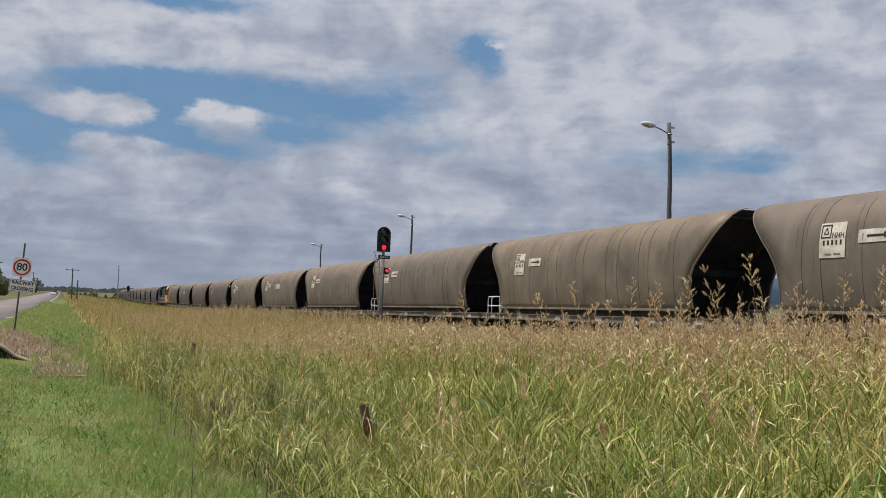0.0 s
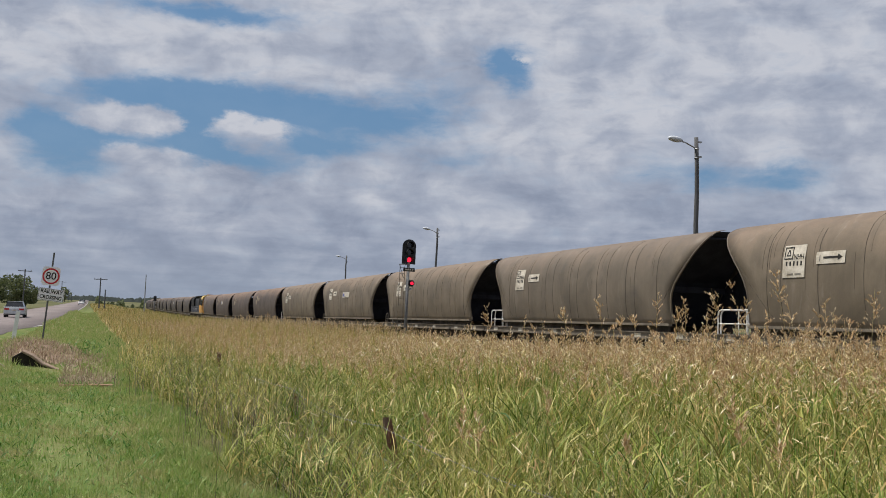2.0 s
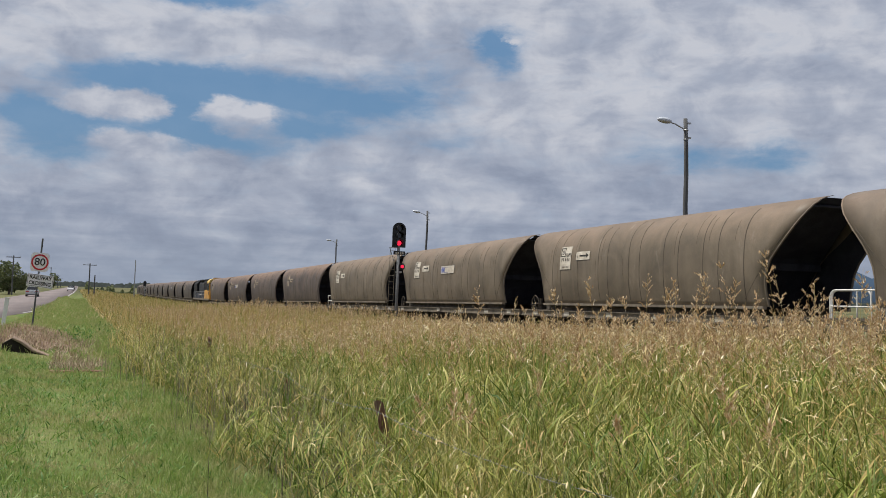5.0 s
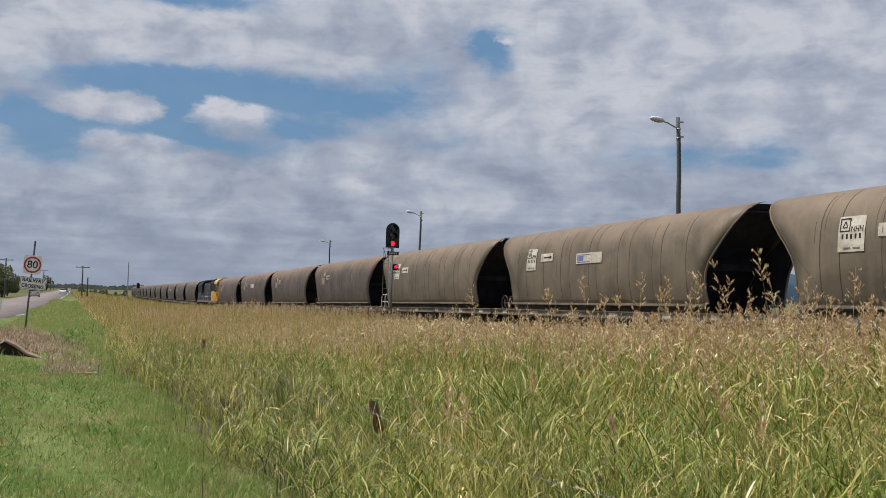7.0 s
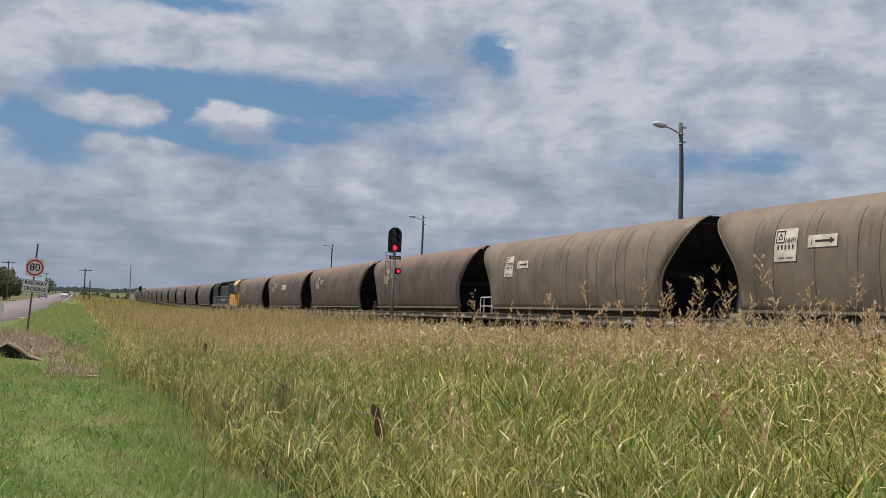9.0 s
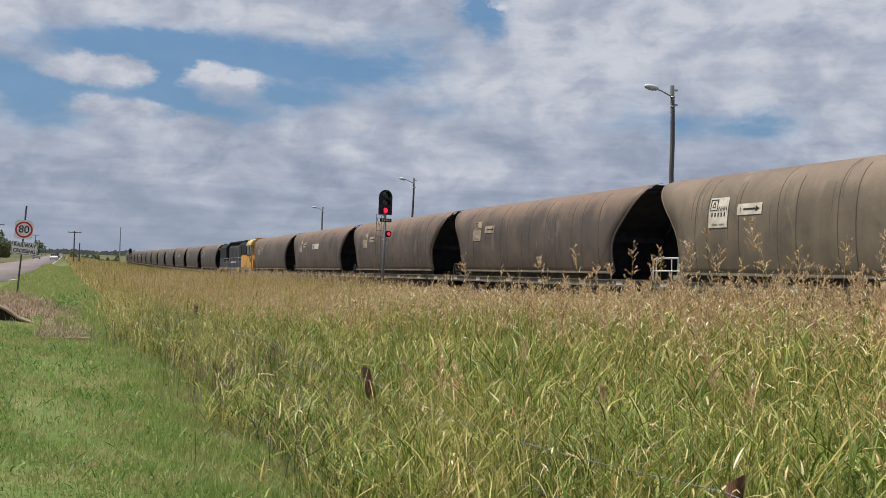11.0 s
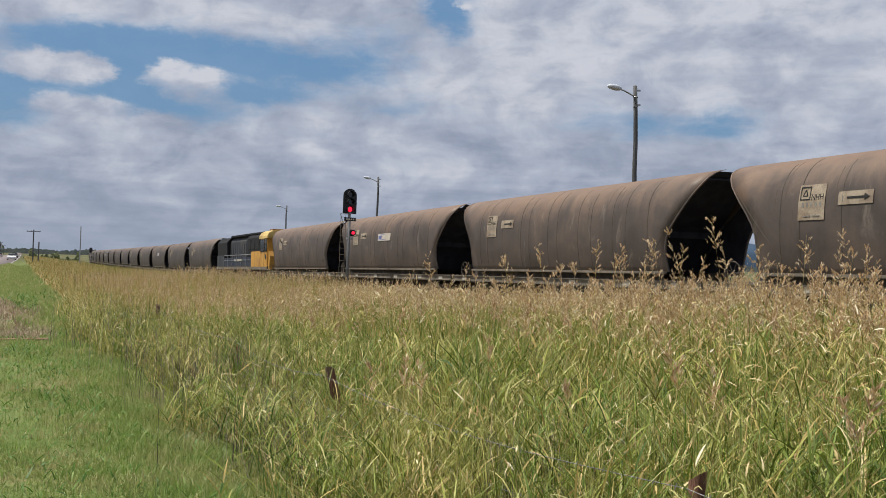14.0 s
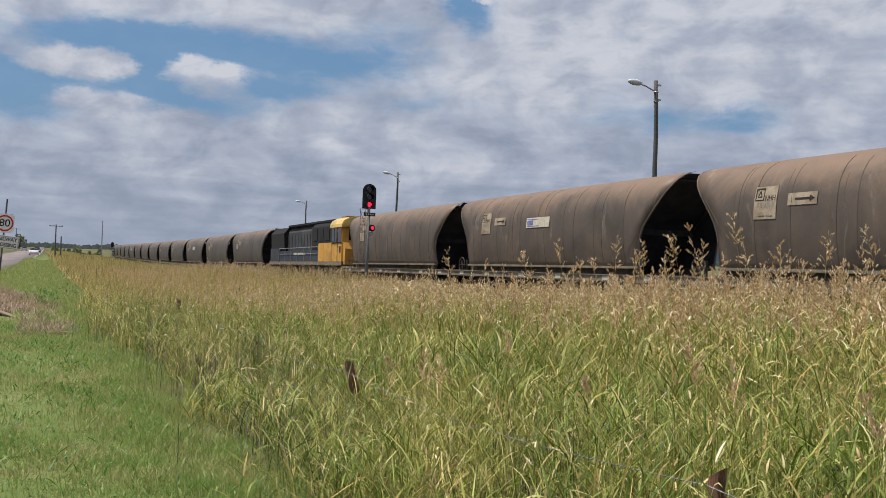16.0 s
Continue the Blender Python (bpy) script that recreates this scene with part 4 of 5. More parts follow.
# ---- signals, poles and signs ----
def make_signal(x, y, top_z, lean=0.8, name="railway_signal", lit=True):
    """A colour light signal; its head looks back along -y."""
    base = float(ground_z(x, y)) - 0.05
    top = new(name)
    top.matrix_basis = Matrix.Translation((x, y, base)) @ pose(0, 0, 0, 0, lean, 0)
    h = top_z - base
    part("mast", tube(fresh(), (0, 0, 0), (0, 0, h - 1.2), 0.085, 0.075, 14), M["mast"], top, "grey tubular mast", smooth=True)
    bm = fresh()
    r = 0.36
    out = [(-r, h - 1.28), (r, h - 1.28)] + [(r * math.cos(a), h - r + r * math.sin(a)) for a in np.linspace(0, math.pi, 14)]
    prism(bm, out, 1, -0.02, 0.02)
    head = part("backboard", bm, M["signal"], top, "black round-topped backboard")
    part("lamp_case", box(fresh(), -0.22, 0.02, h - 1.25, 0.22, 0.3, h - 0.1, 0.03), M["signal"], head)
    for i, z in enumerate((h - 0.3, h - 0.68, h - 1.06)):
        bm = fresh()
        n = 16
        rows = []
        for rr in (0.16, 0.175):
            rows.append([[bm.verts.new((rr * math.cos(a), yy, z + rr * math.sin(a))) for a in np.linspace(-0.5, math.pi + 0.5, n)] for yy in (-0.02, -0.26)])
        for inner, outer in rows:
            for k in range(n - 1):
                bm.faces.new((inner[k], inner[k + 1], outer[k + 1], outer[k]))
        part("hood", bm, M["signal"], head)
        lens = part("lens", tube(fresh(), (0, -0.055, z), (0, -0.02, z), 0.125, sides=20), M["redlamp"] if i == 2 and lit else M["glass"], head, "lit red lens" if i == 2 and lit else "dark lens")
    part("identification_plate", box(fresh(), -0.3, -0.12, h - 1.66, 0.32, -0.09, h - 1.48), M["signal"], top, "small black plate")
    for k in range(4):
        part("plate_bar", box(fresh(), -0.2 + k * 0.12, -0.126, h - 1.61, -0.13 + k * 0.12, -0.119, h - 1.53), M["placard"], top)
    low = part("lower_lamp", box(fresh(), 0.02, -0.16, h - 2.42, 0.34, 0.12, h - 2.1, 0.06), M["signal"], top, "lower black lamp case")
    part("lens", tube(fresh(), (0.18, -0.2, h - 2.26), (0.18, -0.15, h - 2.26), 0.085, sides=18), M["redlamp"] if lit else M["glass"], low, "lit red lens" if lit else "dark lens")
    part("bracket", box(fresh(), -0.1, -0.06, h - 2.6, 0.2, 0.06, h - 2.5), M["galv"], low)
    bm = fresh()
    tube(bm, (-0.45, 0.1, h - 1.3), (0.1, 0.1, h - 1.3), 0.02, sides=6)
    tube(bm, (-0.45, 0.1, h - 1.3), (-0.2, 0.1, h - 2.0), 0.018, sides=6)
    part("service_bracket", bm, M["galv"], top)
    # ladder up the mast's far side
    bm = fresh()
    for xx in (-0.40, -0.14):
        tube(bm, (xx, 0.16, 0.3), (xx, 0.14, h - 1.35), 0.014, sides=6)
    for z in np.arange(0.5, h - 1.4, 0.32):
        tube(bm, (-0.40, 0.15, z), (-0.14, 0.15, z), 0.010, sides=6)
    part("ladder", bm, M["sill"], top, "thin dusty ladder")
    return tagged(top, "railway colour light signal showing two red lights" if lit else "distant unlit black railway signal beside the track", "railway signal")


SIG = Vector((14.5, 45.32, 5.33 - 1.6)) * (15.4 / 14.5) + EYE - Vector((0, 0, 0))
make_signal(SIG.x, SIG.y, SIG.z)


def make_light_pole(x, y, top_z, lean, arm=1.35, r=0.14):
    base = float(ground_z(x, y)) - 0.1
    h = top_z - base
    top = new("street_light_pole")
    top.matrix_basis = Matrix.Translation((x, y, base)) @ pose(0, 0, 0, 0, lean, 0)
    bm = fresh()
    prev, n = None, 9
    for k in range(n):
        z = h * k / (n - 1)
        o = 0.03 * math.sin(k * 1.9 + x)
        rr = r * (1 - 0.32 * k / (n - 1))
        row = [bm.verts.new((o + rr * math.cos(a), rr * math.sin(a), z)) for a in np.linspace(0, 2 * math.pi, 12, endpoint=False)]
        if prev:
            for i in range(12):
                bm.faces.new((prev[i], prev[(i + 1) % 12], row[(i + 1) % 12], row[i]))
        prev = row
    bm.faces.new(prev)
    part("pole", bm, M["wood"], top, "weathered grey timber pole", smooth=True)
    bm = fresh()
    tube(bm, (0, 0, h - 0.55), (-arm * 0.45, 0, h - 0.3), 0.035, sides=8)
    tube(bm, (-arm * 0.45, 0, h - 0.3), (-arm * 0.7, 0, h - 0.22), 0.035, sides=8)
    part("arm", bm, M["galv"], top)
    bm = fresh()
    bmesh.ops.create_uvsphere(bm, u_segments=14, v_segments=8, radius=1, matrix=Matrix.Translation((-arm * 0.88, 0, h - 0.17)) @ Matrix.Rotation(0.12, 4, "Y") @ Matrix.Diagonal((arm * 0.30, 0.2, 0.14, 1)))
    part("lantern", bm, M["lantern"], top, "pale oval lantern", smooth=True)
    for z in (h - 0.25, h - 0.95):
        part("fitting", box(fresh(), 0.05, -0.05, z, 0.26, 0.05, z + 0.07), M["galv"], top)
    bm = ring(fresh(), (0, 0, h - 0.55), (0, 0, 1), r * 0.72, 0.03, 14)
    part("band", bm, M["galv"], top)
    part("band", ring(fresh(), (0, 0, h - 1.0), (0, 0, 1), r * 0.73, 0.025, 14), M["galv"], top)
    return tagged(top, "weathered timber pole with a pale street lantern on an arm", "street light", "street lights behind the train")


def along(x, y, z, k):
    """The place k times as far from the eye."""
    return x * k, y * k, (z - 1.6) * k + 1.6


for place, k, lean in (((57.64, 84.42, 20.7), 0.47, -0.6), ((32.99, 94.01, 10.69), 1.0, 1.0), ((24.49, 97.29, 7.56), 1.45, 1.0)):
    make_light_pole(*along(*place, k), lean)


def make_power_pole(x, y, top_z, arm=2.2, r=0.15, lean=0.5, thin=False):
    base = float(ground_z(x, y)) - 0.1
    h = top_z - base
    top = new("power_pole")
    top.matrix_basis = Matrix.Translation((x, y, base)) @ pose(0, 0, 0, 0, lean, 0)
    part("pole", tube(fresh(), (0, 0, 0), (0, 0, h), r, r * 0.7, 10), M["galv"] if thin else M["wood"], top)
    if arm:
        bm = box(fresh(), -arm / 2, -0.06, h - 0.4, arm / 2, 0.06, h - 0.27)
        part("crossarm", bm, M["wood"], top)
        for s in (-0.45, -0.15, 0.45):
            part("insulator", tube(fresh(), (s * arm, 0, h - 0.27), (s * arm, 0, h - 0.08), 0.06, 0.04, 8), M["galv"], top)
    return tagged(top, "slim grey metal pole" if thin else "timber power pole with a crossarm beside the road", "pole", "poles")


make_power_pole(*along(1.23, 105.91, 4.48, 2.0), arm=2.6, r=0.16)
make_power_pole(*along(1.75, 105.8, 3.3, 2.0), arm=0, r=0.17)
make_power_pole(*along(5.54, 104.33, 4.95, 2.2), arm=0, r=0.14, thin=True)
make_power_pole(*along(-6.05, 108.5, 5.1, 1.8), arm=2.4)
make_power_pole(*along(-2.43, 107.26, 4.0, 4.4), arm=3.2, r=0.2)
make_power_pole(*along(-1.75, 107.3, 3.2, 5.6), arm=2.4, r=0.2)
make_power_pole(*along(-1.45, 107.3, 2.9, 6.6), arm=2.4, r=0.2)
make_signal(*along(6.56, 104.1, 2.85, 2.4), lean=0, lit=False)


def make_sign():
    x, y = -1.36, 36.4
    z = float(ground_z(x, y))
    top = new("speed_sign")
    top.matrix_basis = Matrix.Translation((x, y, z - 0.05)) @ pose(0, 0, 0, 0, 4.0, 0)
    part("post", tube(fresh(), (0, 0, 0), (0, 0, 3.34), 0.03, 0.03, 10), M["wood"], top, "slim dark post")
    zc = 2.52
    bm = prism(fresh(), [(-0.29, zc - 0.32), (0.29, zc - 0.32), (0.29, zc + 0.32), (-0.29, zc + 0.32)], 1, -0.062, -0.05)
    bmesh.ops.bevel(bm, geom=[e for e in bm.edges if abs(e.verts[0].co.y - e.verts[1].co.y) > 0.005], offset=0.05, segments=4, affect="EDGES")
    plate = part("speed_plate", bm, M["signwhite"], top, "white speed limit plate with a red ring")
    bm = fresh()
    n = 36
    rows = [[bm.verts.new((rr * math.cos(a), yy, zc + rr * math.sin(a))) for a in np.linspace(0, 2 * math.pi, n, endpoint=False)] for rr, yy in ((0.275, -0.064), (0.275, -0.070), (0.222, -0.070), (0.222, -0.064))]
    for p, q in zip(rows, rows[1:]):
        for k in range(n):
            bm.faces.new((p[k], p[(k + 1) % n], q[(k + 1) % n], q[k]))
    bmesh.ops.recalc_face_normals(bm, faces=bm.faces)
    part("red_ring", bm, M["signred"], plate, "red ring")
    lettering("80", 0.35, M["ink"], plate, pose(0, -0.069, zc, 90), 1.0, 0.003)
    board = part("crossing_board", box(fresh(), -0.42, -0.062, 1.64, 0.42, -0.05, 2.07, 0.004), M["signwhite"], top, "white board that reads railway crossing")
    board.matrix_basis = pose(0, 0, 0.03, 0, 2.5, 0)
    lettering("RAILWAY", 0.175, M["ink"], board, pose(0, -0.067, 1.955, 90), 0.94, 0.005)
    lettering("CROSSING", 0.175, M["ink"], board, pose(0, -0.067, 1.76, 90), 0.84, 0.005)
    for x0, z0, x1, z1 in ((-0.405, 1.655, 0.405, 1.667), (-0.405, 2.043, 0.405, 2.055), (-0.405, 1.655, -0.393, 2.055), (0.393, 1.655, 0.405, 2.055)):
        part("border", box(fresh(), x0, -0.066, z0, x1, -0.062, z1), M["ink"], board)
    for zz in (2.55, 1.97):
        part("bracket", box(fresh(), -0.25, -0.05, zz, 0.25, -0.03, zz + 0.05), M["galv"], top)
    tagged(top, "leaning speed limit sign of 80 above a railway crossing board", "road sign")


make_sign()


def make_guide_post():
    x, y = -2.35, 37.4
    z = float(ground_z(x, y))
    top = new("guide_post")
    top.matrix_basis = Matrix.Translation((x, y, z - 0.1)) @ pose(0, 0, 0, 0, 6.0, 0)
    part("post", box(fresh(), -0.07, -0.025, 0, 0.07, 0.025, 1.30, 0.01), M["white"], top)
    part("cap", box(fresh(), -0.075, -0.03, 1.29, 0.075, 0.03, 1.32, 0.005), M["white"], top)
    tagged(top, "white roadside guide post leaning slightly", "guide post")


make_guide_post()


# ---- the wire fence ----
FENCE_TOP = 0.62


def make_fence():
    top = new("wire_fence")
    posts = [(3.24, -0.9), (3.06, 3.91), (2.73, 8.99), (2.77, 13.42), (2.91, 22.89)]
    rnd = random.Random(4)
    tips = []
    for i, (x, y) in enumerate(posts):
        zb = float(ground_z(x, y)) - 0.2
        bm = fresh()
        tilt = Vector((-0.30 if i == 2 else rnd.uniform(-0.04, 0.04), rnd.uniform(-0.04, 0.04), 0))
        prev = None
        for k in range(7):
            f = k / 6
            c = Vector((x, y, zb + (FENCE_TOP - (0.14 if i == 3 else 0.0) - zb) * f)) + tilt * (1 - f) * -1.0
            rr = 0.050 * (1.05 - 0.15 * f)
            row = [bm.verts.new(c + Vector((rr * math.cos(a) * (1 + 0.12 * math.sin(3 * a + i)), rr * math.sin(a), 0.03 * math.cos(a + i) if k == 6 else 0))) for a in np.linspace(0, 2 * math.pi, 9, endpoint=False)]
            if prev:
                for j in range(9):
                    bm.faces.new((prev[j], prev[(j + 1) % 9], row[(j + 1) % 9], row[j]))
            prev = row
        bm.faces.new(prev)
        part("fence_post", bm, M["post"], top, "split red-brown timber post")
        tips.append((Vector((x, y, zb)), Vector((x, y, FENCE_TOP))))
    for level in (0.06, 0.34, 0.62):
        bm = fresh()
        for (b0, t0), (b1, t1) in zip(tips, tips[1:]):
            a, b = t0 - Vector((0.06, 0, level)), t1 - Vector((0.06, 0, level))
            n = 12
            pts = [a.lerp(b, i / n) - Vector((0, 0, 0.10 * math.sin(math.pi * i / n))) for i in range(n + 1)]
            for p, q in zip(pts, pts[1:]):
                tube(bm, p, q, 0.0026, sides=5)
                for f in (0.2, 0.6):
                    c = p.lerp(q, f)
                    tube(bm, c + Vector((0.012, 0.006, 0.014)), c - Vector((0.012, 0.006, 0.014)), 0.0022, sides=4)
        part("barbed_wire", bm, M["wire"], top, "sagging barbed wire")
    tagged(top, "old timber post and barbed wire fence in tall grass", "fence")


make_fence()


# ---- the mound by the road ----
def make_mound():
    # the mouth of a culvert half sunk in bare soil
    top = new("culvert")
    top.matrix_basis = pose(0, 26.4, -0.12)
    # no hollow: a solid block whose near-black colour is the shade inside
    bm = prism(fresh(), [(-1.70, -0.40), (-1.63, 0.40), (-1.42, 0.53), (-1.20, 0.42), (-0.95, 0.22), (-0.56, 0.06), (-0.50, -0.40)], 1, 0.0, 0.6)
    part("opening", bm, M["mouthshade"], top, "solid dark block for the shade in the culvert mouth")
    bm = prism(fresh(), [(-1.44, 0.53), (-1.41, 0.57), (-1.17, 0.46), (-0.92, 0.26), (-0.50, 0.10), (-0.52, 0.05), (-0.96, 0.22), (-1.21, 0.41)], 1, -0.10, 0.62)
    bmesh.ops.bevel(bm, geom=list(bm.edges), offset=0.015, segments=1, affect="EDGES")
    part("wing_wall", bm, M["dirtmound"], top, "soil-stained sloping wing wall")
    bm = prism(fresh(), [(-1.95, -0.2), (-1.95, 0.30), (-1.50, 0.10), (-1.42, -0.2)], 1, -0.55, -0.35)
    bmesh.ops.bevel(bm, geom=list(bm.edges), offset=0.02, segments=1, affect="EDGES")
    part("apron", bm, M["apron"], top, "pale broken apron slab")
    tagged(top, "solid dark block for the shade in the culvert mouth half sunk in bare soil by the road", "culvert")
    n = 26
    v, q = [], []
    for i in range(n + 1):
        for j in range(n + 1):
            x, y = -2.7 + 3.3 * i / n, 26.2 + 8.6 * j / n
            edge = min(1, 4 * min(i, n - i, j, n - j) / n)
            v.append((x, y, float(ground_z(x, y)) + 0.10 * edge * (0.75 + noise.noise((x * 2.3, y * 1.1, 0))) - 0.05))
    for i in range(n):
        for j in range(n):
            a = i * (n + 1) + j
            q.append((a, a + n + 1, a + n + 2, a + 1))
    tagged(part("soil_mound", soup("soil_mound", v, q), M["dirtmound"], smooth=True), "bare dry brown soil mound beside the sign", "soil", kind="structure")
    bm = box(fresh(), -0.42, 20.72, 0.0, 0.60, 20.86, 0.05, 0.01)
    tagged(part("plank", bm, M["rust"]), "reddish weathered plank lying on the grass", "plank")


make_mound()


# ---- vehicles on the road ----
def make_car(paint, label, hatch):
    """y runs from the rear at -y to the front at +y; stands on its wheels at z = 0."""
    top = new("car")
    bm = fresh()
    L, W = 4.4, 1.78
    side = [(-L / 2, 0.35), (-L / 2 + 0.02, 0.85), (-L / 2 + 0.12, 1.0), (L / 2 - 1.25, 0.98), (L / 2 - 0.15, 0.8), (L / 2, 0.6), (L / 2 - 0.05, 0.3), (L / 2 - 0.6, 0.22), (-L / 2 + 0.5, 0.22)]
    prism(bm, side, 0, -W / 2, W / 2)
    bmesh.ops.bevel(bm, geom=list(bm.edges), offset=0.06, segments=2, affect="EDGES")
    part("body", bm, paint, top, smooth=False)
    rear = -L / 2 + (0.25 if hatch else 0.75)
    lo = [(-0.80, rear - 0.1, 0.96), (0.80, rear - 0.1, 0.96), (0.80, 0.95, 0.96), (-0.80, 0.95, 0.96)]
    hi = [(-0.62, rear + 0.35, 1.45), (0.62, rear + 0.35, 1.45), (0.62, 0.2, 1.45), (-0.62, 0.2, 1.45)]
    bm = fresh()
    a, b = [bm.verts.new(p) for p in lo], [bm.verts.new(p) for p in hi]
    bm.faces.new(b)
    for i in range(4):
        bm.faces.new((a[i], a[(i + 1) % 4], b[(i + 1) % 4], b[i]))
    part("cabin", bm, M["glass"], top, "dark window glass")
    part("roof", box(fresh(), -0.66, rear + 0.3, 1.44, 0.66, 0.25, 1.5, 0.025), paint, top)
    for x in (-0.62, 0.62):
        part("tail_lamp", box(fresh(), x - 0.2, -L / 2 - 0.015, 0.68, x + 0.2, -L / 2 + 0.05, 0.84, 0.01), M["tail"], top, "red tail lamp")
        part("headlamp", box(fresh(), x - 0.2, L / 2 - 0.12, 0.58, x + 0.2, L / 2 + 0.01, 0.72, 0.01), M["white"], top, "clear headlamp")
    part("bumper", box(fresh(), -0.86, -L / 2 - 0.05, 0.34, 0.86, -L / 2 + 0.1, 0.58, 0.03), paint, top)
    part("plate", box(fresh(), -0.2, -L / 2 - 0.058, 0.62, 0.2, -L / 2 - 0.03, 0.73), M["placard"], top)
    for x in (-0.8, 0.8):
        for y in (-1.32, 1.35):
            part("tyre", tube(fresh(), (x - 0.1, y, 0.31), (x + 0.1, y, 0.31), 0.31, sides=18), M["tyre"], top)
    return tagged(top, label, "car")


CAR_AWAY = make_car(M["silver"], "silver hatchback car driving away on the road", True)
CAR_TOWARDS = make_car(M["whitecar"], "white car coming along the road", False)
CAR_BEHIND = make_car(M["darkroof"], "small dark car following far down the road", True)


# ---- distance ----
def make_hills():
    def ridge(name, dist, a0, a1, height, material, label, seed, n=180):
        v, q = [], []
        for i in range(n + 1):
            a = radians(a0 + (a1 - a0) * i / n)
            u = i * 180 / n
            f = height(math.degrees(a)) * (0.8 + 0.35 * noise.noise((u * 0.35, seed, 0)) + 0.3 * noise.noise((u * 1.9, seed, 4)) + (0.35 * noise.noise((i * 0.7, seed, 8)) if n > 500 else 0))
            base = float(rise(dist))
            for z, d in ((-12, 0), (base + f * 0.6, 20), (base + f, 60), (-12, 200)):
                v.append((math.sin(a) * (dist + d), math.cos(a) * (dist + d), z))
        for i in range(n):
            for j in range(3):
                b = i * 4 + j
                q.append((b, b + 1, b + 5, b + 4))
        tagged(part(name, soup(name, v, q), material, smooth=False), label, "hills", kind="structure")
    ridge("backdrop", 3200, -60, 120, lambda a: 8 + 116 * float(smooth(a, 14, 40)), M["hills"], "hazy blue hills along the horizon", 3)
    ridge("backdrop_scrub", 1500, -40, 60, lambda a: 8.5 if a < 6 else 6.5, M["scrub"], "dark line of distant scrub", 9, 1400)


make_hills()


def make_far_scrub():
    """Low dark bushes that close the paddock between the road and the line."""
    rnd = np.random.default_rng(33)
    n = 9000
    a, d = np.radians(rnd.uniform(0.5, 3.0, n)), rnd.uniform(400, 470, n)
    x, y = np.sin(a) * d, np.cos(a) * d
    tall = 2.0 + 1.3 * np.sin(a * 260) + 0.9 * np.sin(a * 610 + 1) + 0.6 * np.sin(a * 1370)
    c = np.stack([x, y, ground_z(x, y) + np.clip(tall, 0.8, 4.4) * rnd.uniform(0, 1, n) ** 0.7], -1)
    u, w = rnd.normal(size=c.shape), rnd.normal(size=c.shape)
    u /= np.linalg.norm(u, axis=1, keepdims=True)
    w = np.cross(u, w)
    w /= np.linalg.norm(w, axis=1, keepdims=True)
    r = rnd.uniform(0.25, 0.7, (n, 1))
    v = np.stack([c - u * r, c - w * r * 0.6, c + u * r, c + w * r * 0.6], 1).reshape(-1, 3)
    tagged(part("roadside_scrub", soup("roadside_scrub", v, np.arange(len(v)).reshape(-1, 4)), M["leaf"]), "low dark scrub beyond the paddock", "scrub", kind="stuff")


make_far_scrub()


def make_tree(x, y, h, wide, seed, n_leaf=2600, leaf=0.28):
    rnd = np.random.default_rng(seed)
    base = float(ground_z(x, y)) - 0.1
    top = new("tree")
    top.matrix_basis = pose(x, y, base)
    bm = tube(fresh(), (0, 0, 0), (0.1, 0, h * 0.45), h * 0.035, h * 0.02, 9)
    heads = []
    for k in range(14):
        a, r = rnd.uniform(0, 6.28), wide * 0.5 * rnd.uniform(0.3, 0.85)
        tip = Vector((r * math.cos(a), r * math.sin(a), h * rnd.uniform(0.18, 0.88)))
        tube(bm, (0.05, 0, h * rnd.uniform(0.2, 0.42)), tip, h * 0.014, h * 0.005, 6)
        heads.append(tip)
    part("trunk", bm, M["bark"], top)
    c = []
    for k in range(n_leaf):
        t = heads[rnd.integers(len(heads))]
        d = rnd.normal(size=3)
        d = d / np.linalg.norm(d) * rnd.uniform(0.2, 1.0) ** 0.6
        c.append((t.x + d[0] * wide * 0.22, t.y + d[1] * wide * 0.22, max(0.25, t.z + d[2] * h * 0.17)))
    c = np.array(c)
    u, w = rnd.normal(size=c.shape), rnd.normal(size=c.shape)
    u /= np.linalg.norm(u, axis=1, keepdims=True)
    w = np.cross(u, w)
    w /= np.linalg.norm(w, axis=1, keepdims=True)
    s = leaf * rnd.uniform(0.6, 1.3, (len(c), 1))
    v = np.stack([c - u * s, c - w * s * 0.45, c + u * s, c + w * s * 0.45], 1).reshape(-1, 3)
    part("crown", soup("crown", v, np.arange(len(v)).reshape(-1, 4)), M["leaf"], top)
    return tagged(top, "dark green bushy roadside tree", "tree", "trees along the road")


for i, (x, y, h, w) in enumerate([(-11.6, 200, 7.2, 8.5), (-16.5, 205, 5.6, 6.5), (-19.5, 214, 5.2, 7.0), (-12.0, 225, 3.4, 4.5), (-23.5, 222, 5.0, 7.0)]):
    make_tree(x, y, h, w, 20 + i)
for i, (x, y, h, w) in enumerate([(-12.5, 640, 9.0, 11.0), (-19.0, 655, 7.5, 10.0), (-30.0, 690, 8.0, 12.0), (-42.0, 700, 7.5, 12.0), (-55.0, 700, 7.0, 13.0)]):
    make_tree(x, y, h, w, 40 + i, 1200, 0.6)


